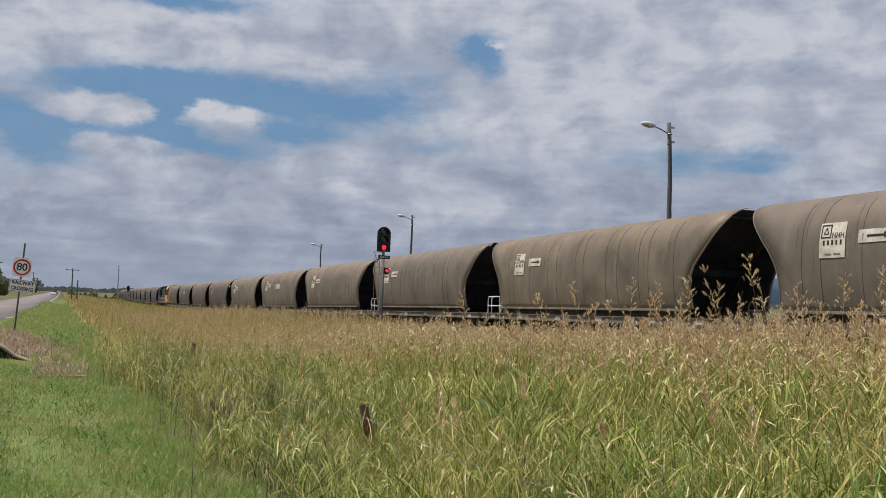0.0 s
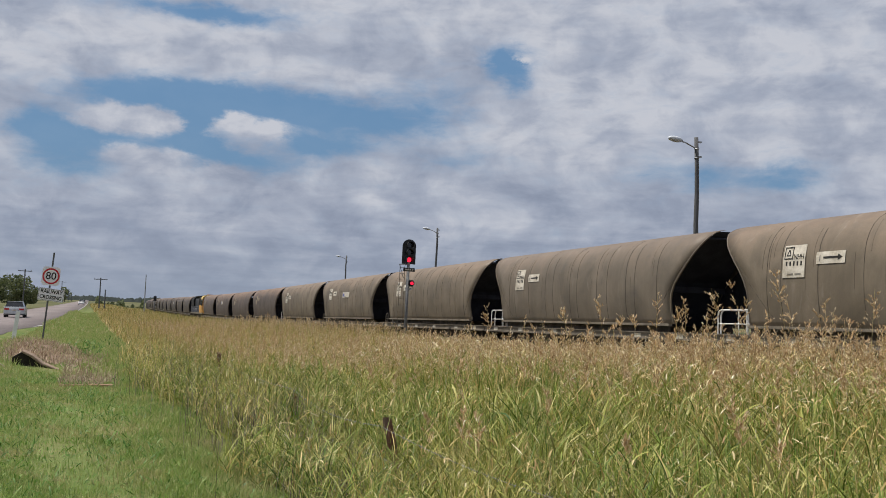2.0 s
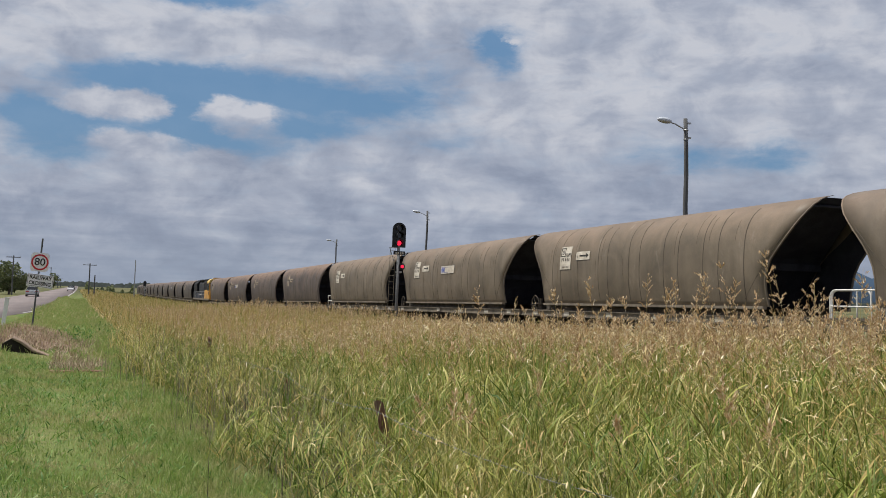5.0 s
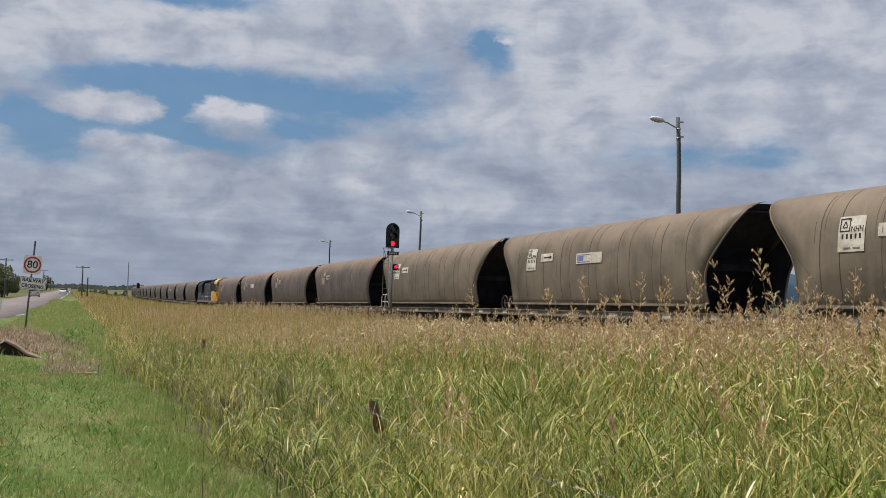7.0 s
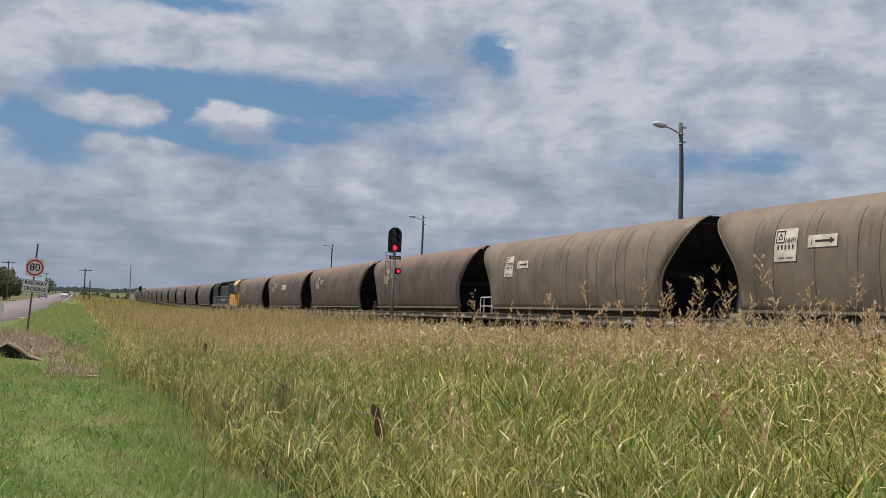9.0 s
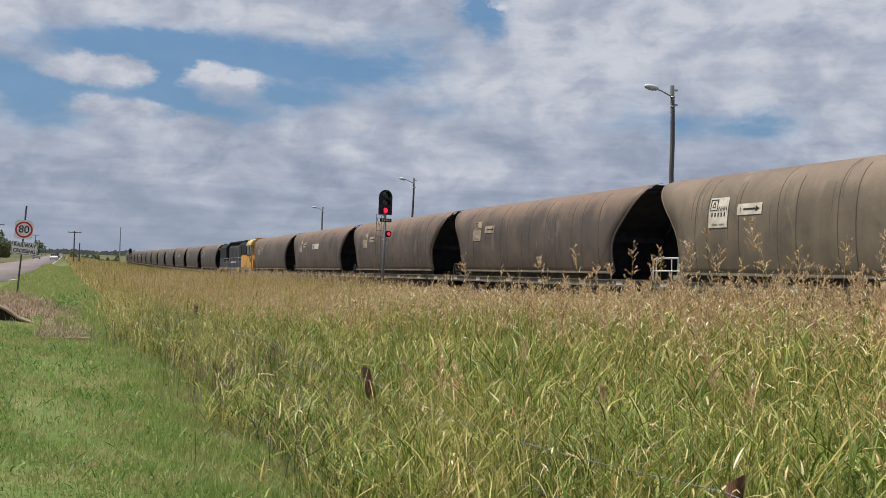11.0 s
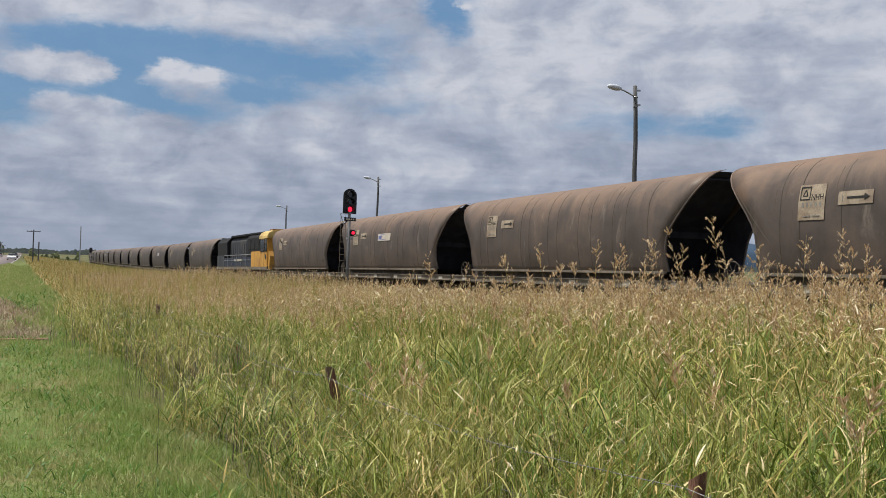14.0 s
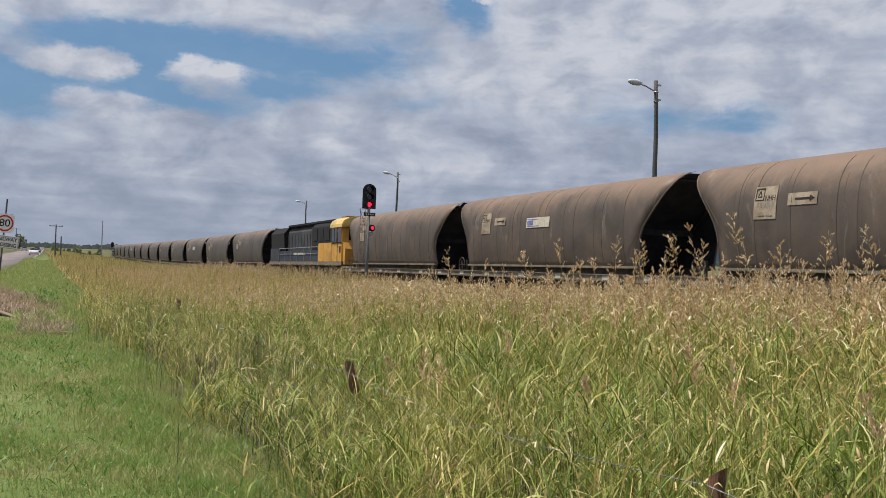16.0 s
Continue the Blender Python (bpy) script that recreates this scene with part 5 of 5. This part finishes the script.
# ---- grass ----
def blades(rnd, x, y, z, h, width, lean, segs=3, face=None):
    """Bent tapering blades, from arrays."""
    n = len(x)
    a = rnd.uniform(0, 2 * math.pi, n)
    d = np.stack([np.cos(a), np.sin(a), np.zeros(n)], -1)
    b = a + rnd.normal(math.pi / 2, 0.5, n)
    s = np.stack([np.cos(b), np.sin(b), np.zeros(n)], -1)
    base = np.stack([x, y, z], -1)
    rows = []
    for k in range(segs + 1):
        f = k / segs
        out = lean * f ** 1.8
        c = base + d * (out * h)[:, None]
        c[:, 2] += h * (f - 0.42 * np.clip(lean, 0, 1.2) ** 1.5 * f ** 2.6)
        w = width * (1.0 if k == 0 else (1 - f ** 1.7) + 0.04)
        rows += [c - s * (w * 0.5)[:, None], c + s * (w * 0.5)[:, None]]
    v = np.stack(rows, 1).reshape(-1, 3)
    m = 2 * (segs + 1)
    i = np.arange(n)[:, None] * m
    q = np.concatenate([np.stack([i[:, 0] + 2 * k, i[:, 0] + 2 * k + 1, i[:, 0] + 2 * k + 3, i[:, 0] + 2 * k + 2], -1) for k in range(segs)])
    return v, q


def join(pieces):
    vs, qs, o = [], [], 0
    for v, q in pieces:
        vs.append(v), qs.append(q + o)
        o += len(v)
    return np.concatenate(vs), np.concatenate(qs)


def seen_from_stand(x, y):
    """The wedge of the paddock that lies before the standing place."""
    return np.arctan2(x, y) < radians(54)


def patchy(x, y, s, k):
    return np.array([noise.noise((a * s, b * s, k)) for a, b in zip(x, y)])


def field_edge(y):
    """Where the tall grass begins, over the length of the verge."""
    return 1.82 - 0.62 * smooth(y, 10, 21) + 0.55 * smooth(y, 27, 36) + (0.16 * np.sin(y * 0.55) + 0.16 * np.sin(y * 1.7 + 1)) * (1 - 0.5 * smooth(y, 27, 36))


def height_at(x, y):
    """How tall the leaves stand over the paddock."""
    h = 0.70 + 0.42 * smooth(x, 1.2, 3.0) - 0.16 * np.exp(-((x - 2.3) / 0.6) ** 2) * (1 - smooth(y, 9, 14))
    h = h + 0.42 * smooth(x, 4.0, 7.5) * (1 - 0.75 * smooth(y, 12, 26))
    h = h + 0.42 * smooth(x, 5.0, 10.0) * smooth(y, 34, 60)
    return h + 0.13 * np.sin(x * 0.9 + y * 0.37) * np.cos(y * 0.61) + 0.07 * np.sin(x * 2.7 + 1) * np.sin(y * 2.3)


def leaves(rnd, x, y, z, length, width, up):
    """Long leaves that leave a stem at (x, y, z), rise and arch over."""
    n = len(x)
    a = rnd.uniform(0, 2 * math.pi, n)
    d = np.stack([np.cos(a), np.sin(a)], -1)
    twist = rnd.normal(0, 0.5, n)
    s = np.stack([-np.sin(a) * np.cos(twist), np.cos(a) * np.cos(twist), np.sin(twist)], -1)
    fall = np.abs(rnd.normal(0.0, 0.34, n)) * (1 + 1.2 * (rnd.random(n) < 0.18)) + 0.03
    rows = []
    for f, w in ((0.0, 0.45), (0.22, 1.0), (0.5, 0.95), (0.78, 0.6), (1.0, 0.06)):
        run = length * f * np.cos(up * (1 - 0.35 * f))
        c = np.stack([x + d[:, 0] * run, y + d[:, 1] * run, z + length * (f * np.sin(up) - fall * 0.75 * f ** 2.2)], -1)
        rows += [c - s * (width * w * 0.5)[:, None], c + s * (width * w * 0.5)[:, None]]
    v = np.stack(rows, 1).reshape(-1, 3)
    i = np.arange(n) * 10
    q = np.concatenate([np.stack([i + 2 * k, i + 2 * k + 1, i + 2 * k + 3, i + 2 * k + 2], -1) for k in range(4)])
    return v, q


def scatter(rnd, x0, x1, y0, y1, per, edge=0.0):
    n = int((x1 - x0) * (y1 - y0) * per)
    x, y = rnd.uniform(x0, x1, n), rnd.uniform(y0, y1, n)
    clump = 0.5 + 0.5 * np.sin(x * 3.1 + 2 * np.sin(y * 1.3)) * np.sin(y * 2.7 + 2 * np.sin(x * 1.9))
    keep = (x < track_x(y) - 2.7) & (x > field_edge(y) + edge + rnd.normal(0, 0.15, n)) & seen_from_stand(x, y) & (x * x + y * y > 9.0) & (rnd.random(n) < 0.45 + 0.55 * clump)
    return x[keep], y[keep]


def make_tall_grass():
    rnd = np.random.default_rng(11)
    green, dry, lush = [], [], []
    # leafy stems near by
    zones = ((1.0, 13.0, 1.5, 11.0, 84, 9, 1.0), (0.9, 16.0, 11.0, 22.0, 58, 7, 0.95), (1.0, 5.0, 4.0, 24.0, 88, 9, 0.9), (0.8, 16.2, 22.0, 40.0, 26, 7, 1.25))
    for x0, x1, y0, y1, per, count, fat in zones:
        x, y = scatter(rnd, x0, x1, y0, y1, per)
        z, h = ground_z(x, y) - 0.02, height_at(x, y) * rnd.uniform(0.70, 1.14, len(x))
        lean = np.abs(rnd.normal(0.10, 0.08, len(x)))
        rim = np.exp(-np.maximum(x - field_edge(y), 0) / 0.3)
        green.append(blades(rnd, x, y, z, h, np.full(len(x), 0.008 * fat), lean + 0.4 * rim, 2))
        reps = np.repeat(np.arange(len(x)), count)
        n = len(reps)
        f = rnd.uniform(0.10, 1.0, n)
        lx, ly = x[reps] + rnd.normal(0, 0.03, n), y[reps] + rnd.normal(0, 0.03, n)
        lz = z[reps] + h[reps] * f * 0.80
        deep = smooth(lx, 2.6, 4.8)
        ln = rnd.uniform(0.16, 0.48, n) * (0.72 + 0.28 * deep) * (1 - 0.2 * smooth(ly, 9, 16))
        wd = 0.0115 * fat * rnd.uniform(0.4, 1.35, n) * (0.82 + 0.28 * deep) * np.where(rnd.random(n) < 0.10 * deep, 1.9, 1.0)
        up = rnd.uniform(0.75, 1.52, n) - 0.15 * rim[reps]
        top_tan = smooth(f, 0.55, 0.95) * smooth(lx, 4.5, 7.5)
        dry_share = 0.08 + 0.04 * (1 - deep) + 0.30 * (f < 0.36) + 0.20 * top_tan + 0.08 * smooth(ly, 9, 16) + 0.50 * smooth(ly, 20, 36)
        straw = rnd.random(n) < dry_share
        for pick, bag in ((~straw, green), (straw, dry)):
            bag.append(leaves(rnd, lx[pick], ly[pick], lz[pick], ln[pick], wd[pick], up[pick]))
    # tussocks of broad bright green blades
    for k in range(90):
        cx, cy = rnd.uniform(2.4, 11.0), rnd.uniform(3.0, 15.0)
        if cx < field_edge(cy) + 0.4 or not seen_from_stand(cx, cy) or cx * cx + cy * cy < 16:
            continue
        m = int(rnd.integers(14, 34))
        x, y = rnd.normal(cx, 0.16, m), rnd.normal(cy, 0.16, m)
        lush.append(blades(rnd, x, y, ground_z(x, y) - 0.02, height_at(x, y) * rnd.uniform(0.6, 1.12, m), rnd.uniform(0.010, 0.022, m), np.abs(rnd.normal(0.12, 0.14, m)), 4))
    # fine blades between, and the far paddock
    for x0, x1, y0, y1, per, wid, segs in ((1.0, 13.0, 1.5, 11.0, 230, 0.007, 2), (0.9, 16.0, 11.0, 24.0, 230, 0.009, 2), (0.7, 16.3, 24.0, 52.0, 120, 0.018, 2), (0.7, 17.0, 52.0, 150.0, 40, 0.050, 2), (0.0, 21.0, 150.0, 420.0, 9, 0.16, 2)):
        x, y = scatter(rnd, x0, x1, y0, y1, per)
        z = ground_z(x, y) - 0.02
        h = height_at(x, y) * rnd.uniform(0.35, 1.10, len(x))
        lean = np.abs(rnd.normal(0.22, 0.28, len(x))) * rnd.choice((0.3, 1.0), len(x)) + 0.03 + 0.4 * np.exp(-np.maximum(x - field_edge(y), 0) / 0.25)
        straw = rnd.random(len(x)) < 0.14 + 0.10 * smooth(y, 7, 14) + 0.20 * smooth(x, 5.5, 8.5) * (1 - smooth(y, 7, 14)) + 0.55 * smooth(y, 16, 34) * (1 - 0.25 * smooth(x, 6, 12))
        w = wid * rnd.uniform(0.6, 1.4, len(x))
        for pick, bag in ((~straw, green), (straw, dry)):
            if pick.any():
                bag.append(blades(rnd, x[pick], y[pick], z[pick], h[pick], w[pick], lean[pick], segs))
    # the paddock beside and behind the standing place
    n = 15000
    x, y = rnd.uniform(1.6, 16.0, n), rnd.uniform(-28.0, 16.0, n)
    keep = (~seen_from_stand(x, y) | (x * x + y * y < 9.5)) & (x > field_edge(y) + 0.3)
    x, y = x[keep], y[keep]
    green.append(blades(rnd, x, y, ground_z(x, y) - 0.02, height_at(x, y) * rnd.uniform(0.35, 0.9, len(x)), 0.035 * rnd.uniform(0.6, 1.4, len(x)), np.abs(rnd.normal(0.3, 0.2, len(x))), 2))
    tagged(part("tall_grass", soup("tall_grass", *join(green)), M["blade"]), "dense tall green and yellowing grass", "grass", kind="stuff")
    tagged(part("green_tussocks", soup("green_tussocks", *join(lush)), M["lush"]), "upright tussocks of broad bright green blades", "grass", kind="stuff")
    tagged(part("dry_grass", soup("dry_grass", *join(dry)), M["straw"]), "dry straw-coloured tall grass", "grass", kind="stuff")


def make_seed_heads():
    """Open panicles on thin stems that stand over the leaves."""
    rnd = np.random.default_rng(5)
    bits, stalks = [], []
    zones = [(2.6, 14.0, 2.0, 14.0, 14.0, 150, 1.25), (1.6, 16.0, 14.0, 30.0, 15.0, 46, 1.3), (1.8, 16.3, 30.0, 70.0, 7.0, 16, 2.0)]
    for x0, x1, y0, y1, per, count, fat in zones:
        x, y = scatter(rnd, x0, x1, y0, y1, per, 0.5)
        near = 4.6 + 1.2 * (1 - smooth(y, 8, 13)) - 2.6 * smooth(y, 12, 20)
        keep = (x * x + y * y > 20) & (rnd.random(len(x)) < 0.05 + 0.95 * smooth(x, near, near + 2.6))
        x, y = x[keep], y[keep]
        n = len(x)
        z = ground_z(x, y)
        tall = rnd.uniform(0.94, 1.25, n) + (rnd.random(n) < 0.22) * rnd.uniform(0.08, 0.55, n) * smooth(x, 4.2, 5.6) * (1 - smooth(y, 11, 17)) - 0.10 * smooth(y, 15, 24)
        h = height_at(x, y) * tall
        a = rnd.uniform(0, 6.283, n)
        lean = rnd.uniform(0.04, 0.32, n)
        tip = np.stack([x + np.cos(a) * lean * h, y + np.sin(a) * lean * h, z + h], -1)
        foot = np.stack([x, y, z], -1)
        b = a + 1.57
        s = np.stack([np.cos(b), np.sin(b), 0 * b], -1) * 0.0035 * fat
        stalks.append((np.stack([foot - s, foot + s, tip + s * 0.4, tip - s * 0.4], 1).reshape(-1, 3), np.arange(4 * n).reshape(-1, 4)))
        size = rnd.uniform(0.26, 0.44, n) + 0.16 * (tall > 1.24)
        arms = 13
        # spikelets sit along a few branches of each head
        arm = rnd.integers(0, arms, (n, count))
        arm_f, arm_a = rnd.uniform(0, 1, (n, arms)), rnd.uniform(0, 6.283, (n, arms))
        f, ang = np.take_along_axis(arm_f, arm, 1), np.take_along_axis(arm_a, arm, 1)
        reach = rnd.uniform(0.1, 1.0, (n, count)) * (0.46 - 0.30 * f) * size[:, None]
        axis = tip - foot
        axis /= np.linalg.norm(axis, axis=1, keepdims=True)
        c = tip[:, None, :] - axis[:, None, :] * (size[:, None] * (1 - f))[..., None]
        out = np.stack([np.cos(ang), np.sin(ang), 0 * ang], -1) * 0.55 + axis[:, None, :] * 0.95
        c = c + out * reach[..., None] + rnd.normal(0, 0.006, c.shape)
        c[..., 2] -= reach ** 2 * 2.2
        d = out + rnd.normal(0, 0.28, out.shape)
        d /= np.linalg.norm(d, axis=-1, keepdims=True)
        side = np.cross(d, rnd.normal(size=d.shape))
        side /= np.linalg.norm(side, axis=-1, keepdims=True)
        ln = (0.0125 * fat * rnd.uniform(0.6, 1.9, (n, count)))[..., None]
        v = np.stack([c - d * ln, c - side * ln * 0.24, c + d * ln, c + side * ln * 0.24], 2).reshape(-1, 3)
        bits.append((v, np.arange(len(v)).reshape(-1, 4)))
    tagged(part("seed_heads", soup("seed_heads", *join(bits)), M["seed"]), "straw-pink open seed heads of tall grass", "grass", kind="stuff")
    tagged(part("seed_stems", soup("seed_stems", *join(stalks)), M["straw"]), "thin dry stems of seeding grass", "grass", kind="stuff")


def make_curled_leaves():
    """Small dried leaves, curled over, thickest where the seed heads stand."""
    rnd = np.random.default_rng(21)
    bag = []
    for x0, x1, y0, y1, per, fat in ((1.2, 13.5, 1.8, 12.0, 150, 1.0), (1.2, 15.5, 12.0, 24.0, 80, 1.15)):
        x, y = scatter(rnd, x0, x1, y0, y1, per, 0.1)
        band = smooth(x, 4.5, 6.5)
        keep = rnd.random(len(x)) < 0.40 + 0.6 * band
        x, y, band = x[keep], y[keep], band[keep]
        n = len(x)
        z = ground_z(x, y) + height_at(x, y) * np.where(rnd.random(n) < 0.7 * band, rnd.uniform(0.82, 1.12, n), rnd.uniform(0.25, 0.95, n))
        bag.append(leaves(rnd, x, y, z, rnd.uniform(0.05, 0.15, n) * fat ** 0.5, 0.011 * fat * rnd.uniform(0.6, 1.4, n), rnd.uniform(0.1, 1.4, n)))
    tagged(part("curled_leaves", soup("curled_leaves", *join(bag)), M["husk"]), "small curled dry leaves among the grass", "grass", kind="stuff")


def make_short_grass():
    rnd = np.random.default_rng(7)
    bag = []
    n = 14000
    x, y = rnd.uniform(-3.2, 1.6, n), rnd.uniform(-14.0, 5.6, n)
    bag.append(blades(rnd, x, y, ground_z(x, y) - 0.005, rnd.uniform(0.03, 0.08, n), rnd.uniform(0.01, 0.025, n), np.abs(rnd.normal(0.5, 0.3, n)), 2))
    for x0, x1, y0, y1, per, wid, ht in [(-1.6, 2.1, 5.5, 13.0, 2300, 0.008, 0.075), (-2.6, 1.9, 13.0, 26.0, 850, 0.011, 0.085), (-2.4, 1.6, 26.0, 60.0, 260, 0.024, 0.14), (-2.3, 1.4, 60.0, 160.0, 60, 0.07, 0.2)]:
        n = int((x1 - x0) * (y1 - y0) * per)
        x, y = rnd.uniform(x0, x1, n), rnd.uniform(y0, y1, n)
        soil = np.exp(-((x + 1.1) / 1.1) ** 2 - ((y - 28.5) / 4.0) ** 2)
        bare = np.exp(-((x + 0.15) / 0.6) ** 2) * (0.55 + 0.4 * np.sin(y * 1.3 + 3 * x)) * (1 - smooth(y, 15, 22))
        keep = (np.arctan2(x, y) > radians(-9)) & (rnd.random(n) > soil * 1.25) & (rnd.random(n) > bare)
        x, y = x[keep], y[keep]
        h = ht * rnd.uniform(0.4, 1.25, len(x)) * (1 + 0.9 * smooth(x, 0.4, 1.4)) * (1 + 0.8 * smooth(-x, 0.5, 1.8))
        bag.append(blades(rnd, x, y, ground_z(x, y) - 0.005, h, wid * rnd.uniform(0.6, 1.4, len(x)), np.abs(rnd.normal(0.5, 0.3, len(x))), 2))
    tagged(part("verge_grass", soup("verge_grass", *join(bag)), M["turf"]), "short bright green verge grass with worn patches", "grass", kind="stuff")


def make_verge_weeds():
    """Small broad leaves in patches over the verge, and a taller weed by the soil mound."""
    rnd = np.random.default_rng(27)
    n = 26000
    x, y = rnd.uniform(-2.4, 1.9, n), rnd.uniform(5.5, 24.0, n)
    lot = 0.5 + 0.5 * np.sin(x * 2.3 + 1.5 * np.sin(y * 0.8)) * np.sin(y * 1.1 + 2 * np.sin(x * 1.4))
    keep = (rnd.random(n) < 0.12 + 0.75 * lot ** 2) & (np.arctan2(x, y) > radians(-9)) & (x < field_edge(y) + 0.2)
    x, y = x[keep], y[keep]
    n = len(x)
    bag = [leaves(rnd, x, y, ground_z(x, y) + rnd.uniform(0.0, 0.06, n), rnd.uniform(0.04, 0.13, n), rnd.uniform(0.008, 0.018, n), rnd.uniform(0.5, 1.4, n))]
    for cx, cy, r, m, h in ((0.15, 30.5, 0.22, 150, 0.45), (1.0, 38.0, 0.7, 260, 0.4)):
        x, y = rnd.normal(cx, r, m), rnd.normal(cy, r * 1.5, m)
        bag.append(leaves(rnd, x, y, ground_z(x, y) + h * rnd.uniform(0, 1, m), rnd.uniform(0.10, 0.22, m), rnd.uniform(0.015, 0.035, m), rnd.uniform(0.3, 1.4, m)))
    tagged(part("verge_weeds", soup("verge_weeds", *join(bag)), M["clover"]), "broad-leaved green weeds in the verge", "weeds", kind="stuff")


def make_dead_weeds():
    rnd = np.random.default_rng(3)
    bag = []
    for cx, cy, r, n, h in ((2.6, 12.2, 0.8, 420, 1.12), (2.7, 10.2, 0.9, 200, 1.0), (2.4, 14.6, 0.9, 180, 1.05), (2.0, 18.5, 1.1, 260, 1.0), (2.4, 23.0, 1.2, 240, 1.05), (3.5, 6.0, 0.8, 240, 1.05), (6.2, 5.2, 0.7, 120, 1.1), (2.3, 7.6, 0.6, 240, 0.75), (2.5, 9.0, 0.6, 240, 0.8), (2.1, 11.2, 0.6, 200, 0.8)):
        x, y = rnd.normal(cx, r * 0.6, n), rnd.normal(cy, r * 0.6, n)
        bag.append(blades(rnd, x, y, ground_z(x, y), h * rnd.uniform(0.6, 1.15, n), np.full(n, 0.006), np.abs(rnd.normal(0.22, 0.2, n)), 2))
    tagged(part("dead_weeds", soup("dead_weeds", *join(bag)), M["twig"]), "grey dead weed stems in the grass", "weeds", kind="stuff")


def make_thatch():
    """Dead pinkish growth over the mound and in the dip by the plank."""
    rnd = np.random.default_rng(9)
    n = 26000
    x, y = rnd.uniform(-2.6, 0.75, n), rnd.uniform(20.9, 35.0, n)
    soil = np.maximum(np.exp(-((x + 1.1) / 1.1) ** 2 - ((y - 29.5) / 4.0) ** 2), 0.9 * np.exp(-((x - 0.1) / 0.5) ** 2 - ((y - 23.0) / 2.0) ** 2))
    keep = (rnd.random(n) < soil * 1.1) & ~((y < 27.0) & (x < -0.45))
    x, y = x[keep], y[keep]
    v = blades(rnd, x, y, ground_z(x, y) + 0.02, rnd.uniform(0.06, 0.26, len(x)), rnd.uniform(0.008, 0.02, len(x)), np.abs(rnd.normal(0.7, 0.4, len(x))), 2)
    tagged(part("dry_thatch", soup("dry_thatch", *v), M["thatch"]), "dead pinkish brown growth on bare soil", "dead grass", kind="stuff")


make_tall_grass()
make_thatch()
make_seed_heads()
make_curled_leaves()
make_short_grass()
make_verge_weeds()
make_dead_weeds()


# ---- what moves ----
def motions():
    times = [float(t) for t in range(17)]
    for ob, yc in WAGONS:
        walk(ob, [(t, on_track(yc - SPEED * t)) for t in times])
    walk(LOCO, [(t, on_track(LOCO_SLOT + 11 - SPEED * t) @ pose(0, -11, 0)) for t in times])
    # wheels roll under the wagons that pass near by
    for ob, radius in [(o, 0.46) for o, yc in WAGONS[1:11]] + [(LOCO, 0.52)]:
        for w in [c for c in ob.children if c.name.startswith("wheelset")]:
            p = w.matrix_basis.translation.copy()
            walk(w, [(k / 15, pose(p.x, p.y, p.z, math.degrees(SPEED / radius * k / 15), 0, 0)) for k in range(241)])
    for car, x, dx, y, dy, turn in ((CAR_AWAY, -6.2, 0.03, 60.0, 20.0, 0), (CAR_TOWARDS, -1.5, 0.0, 362.0, -8.8, 180), (CAR_BEHIND, -1.2, 0.0, 480.0, -11.5, 180)):
        walk(car, [(t, pose(x + dx * t, y + dy * t, road_z(y + dy * t), 0, 0, turn)) for t in times])


motions()
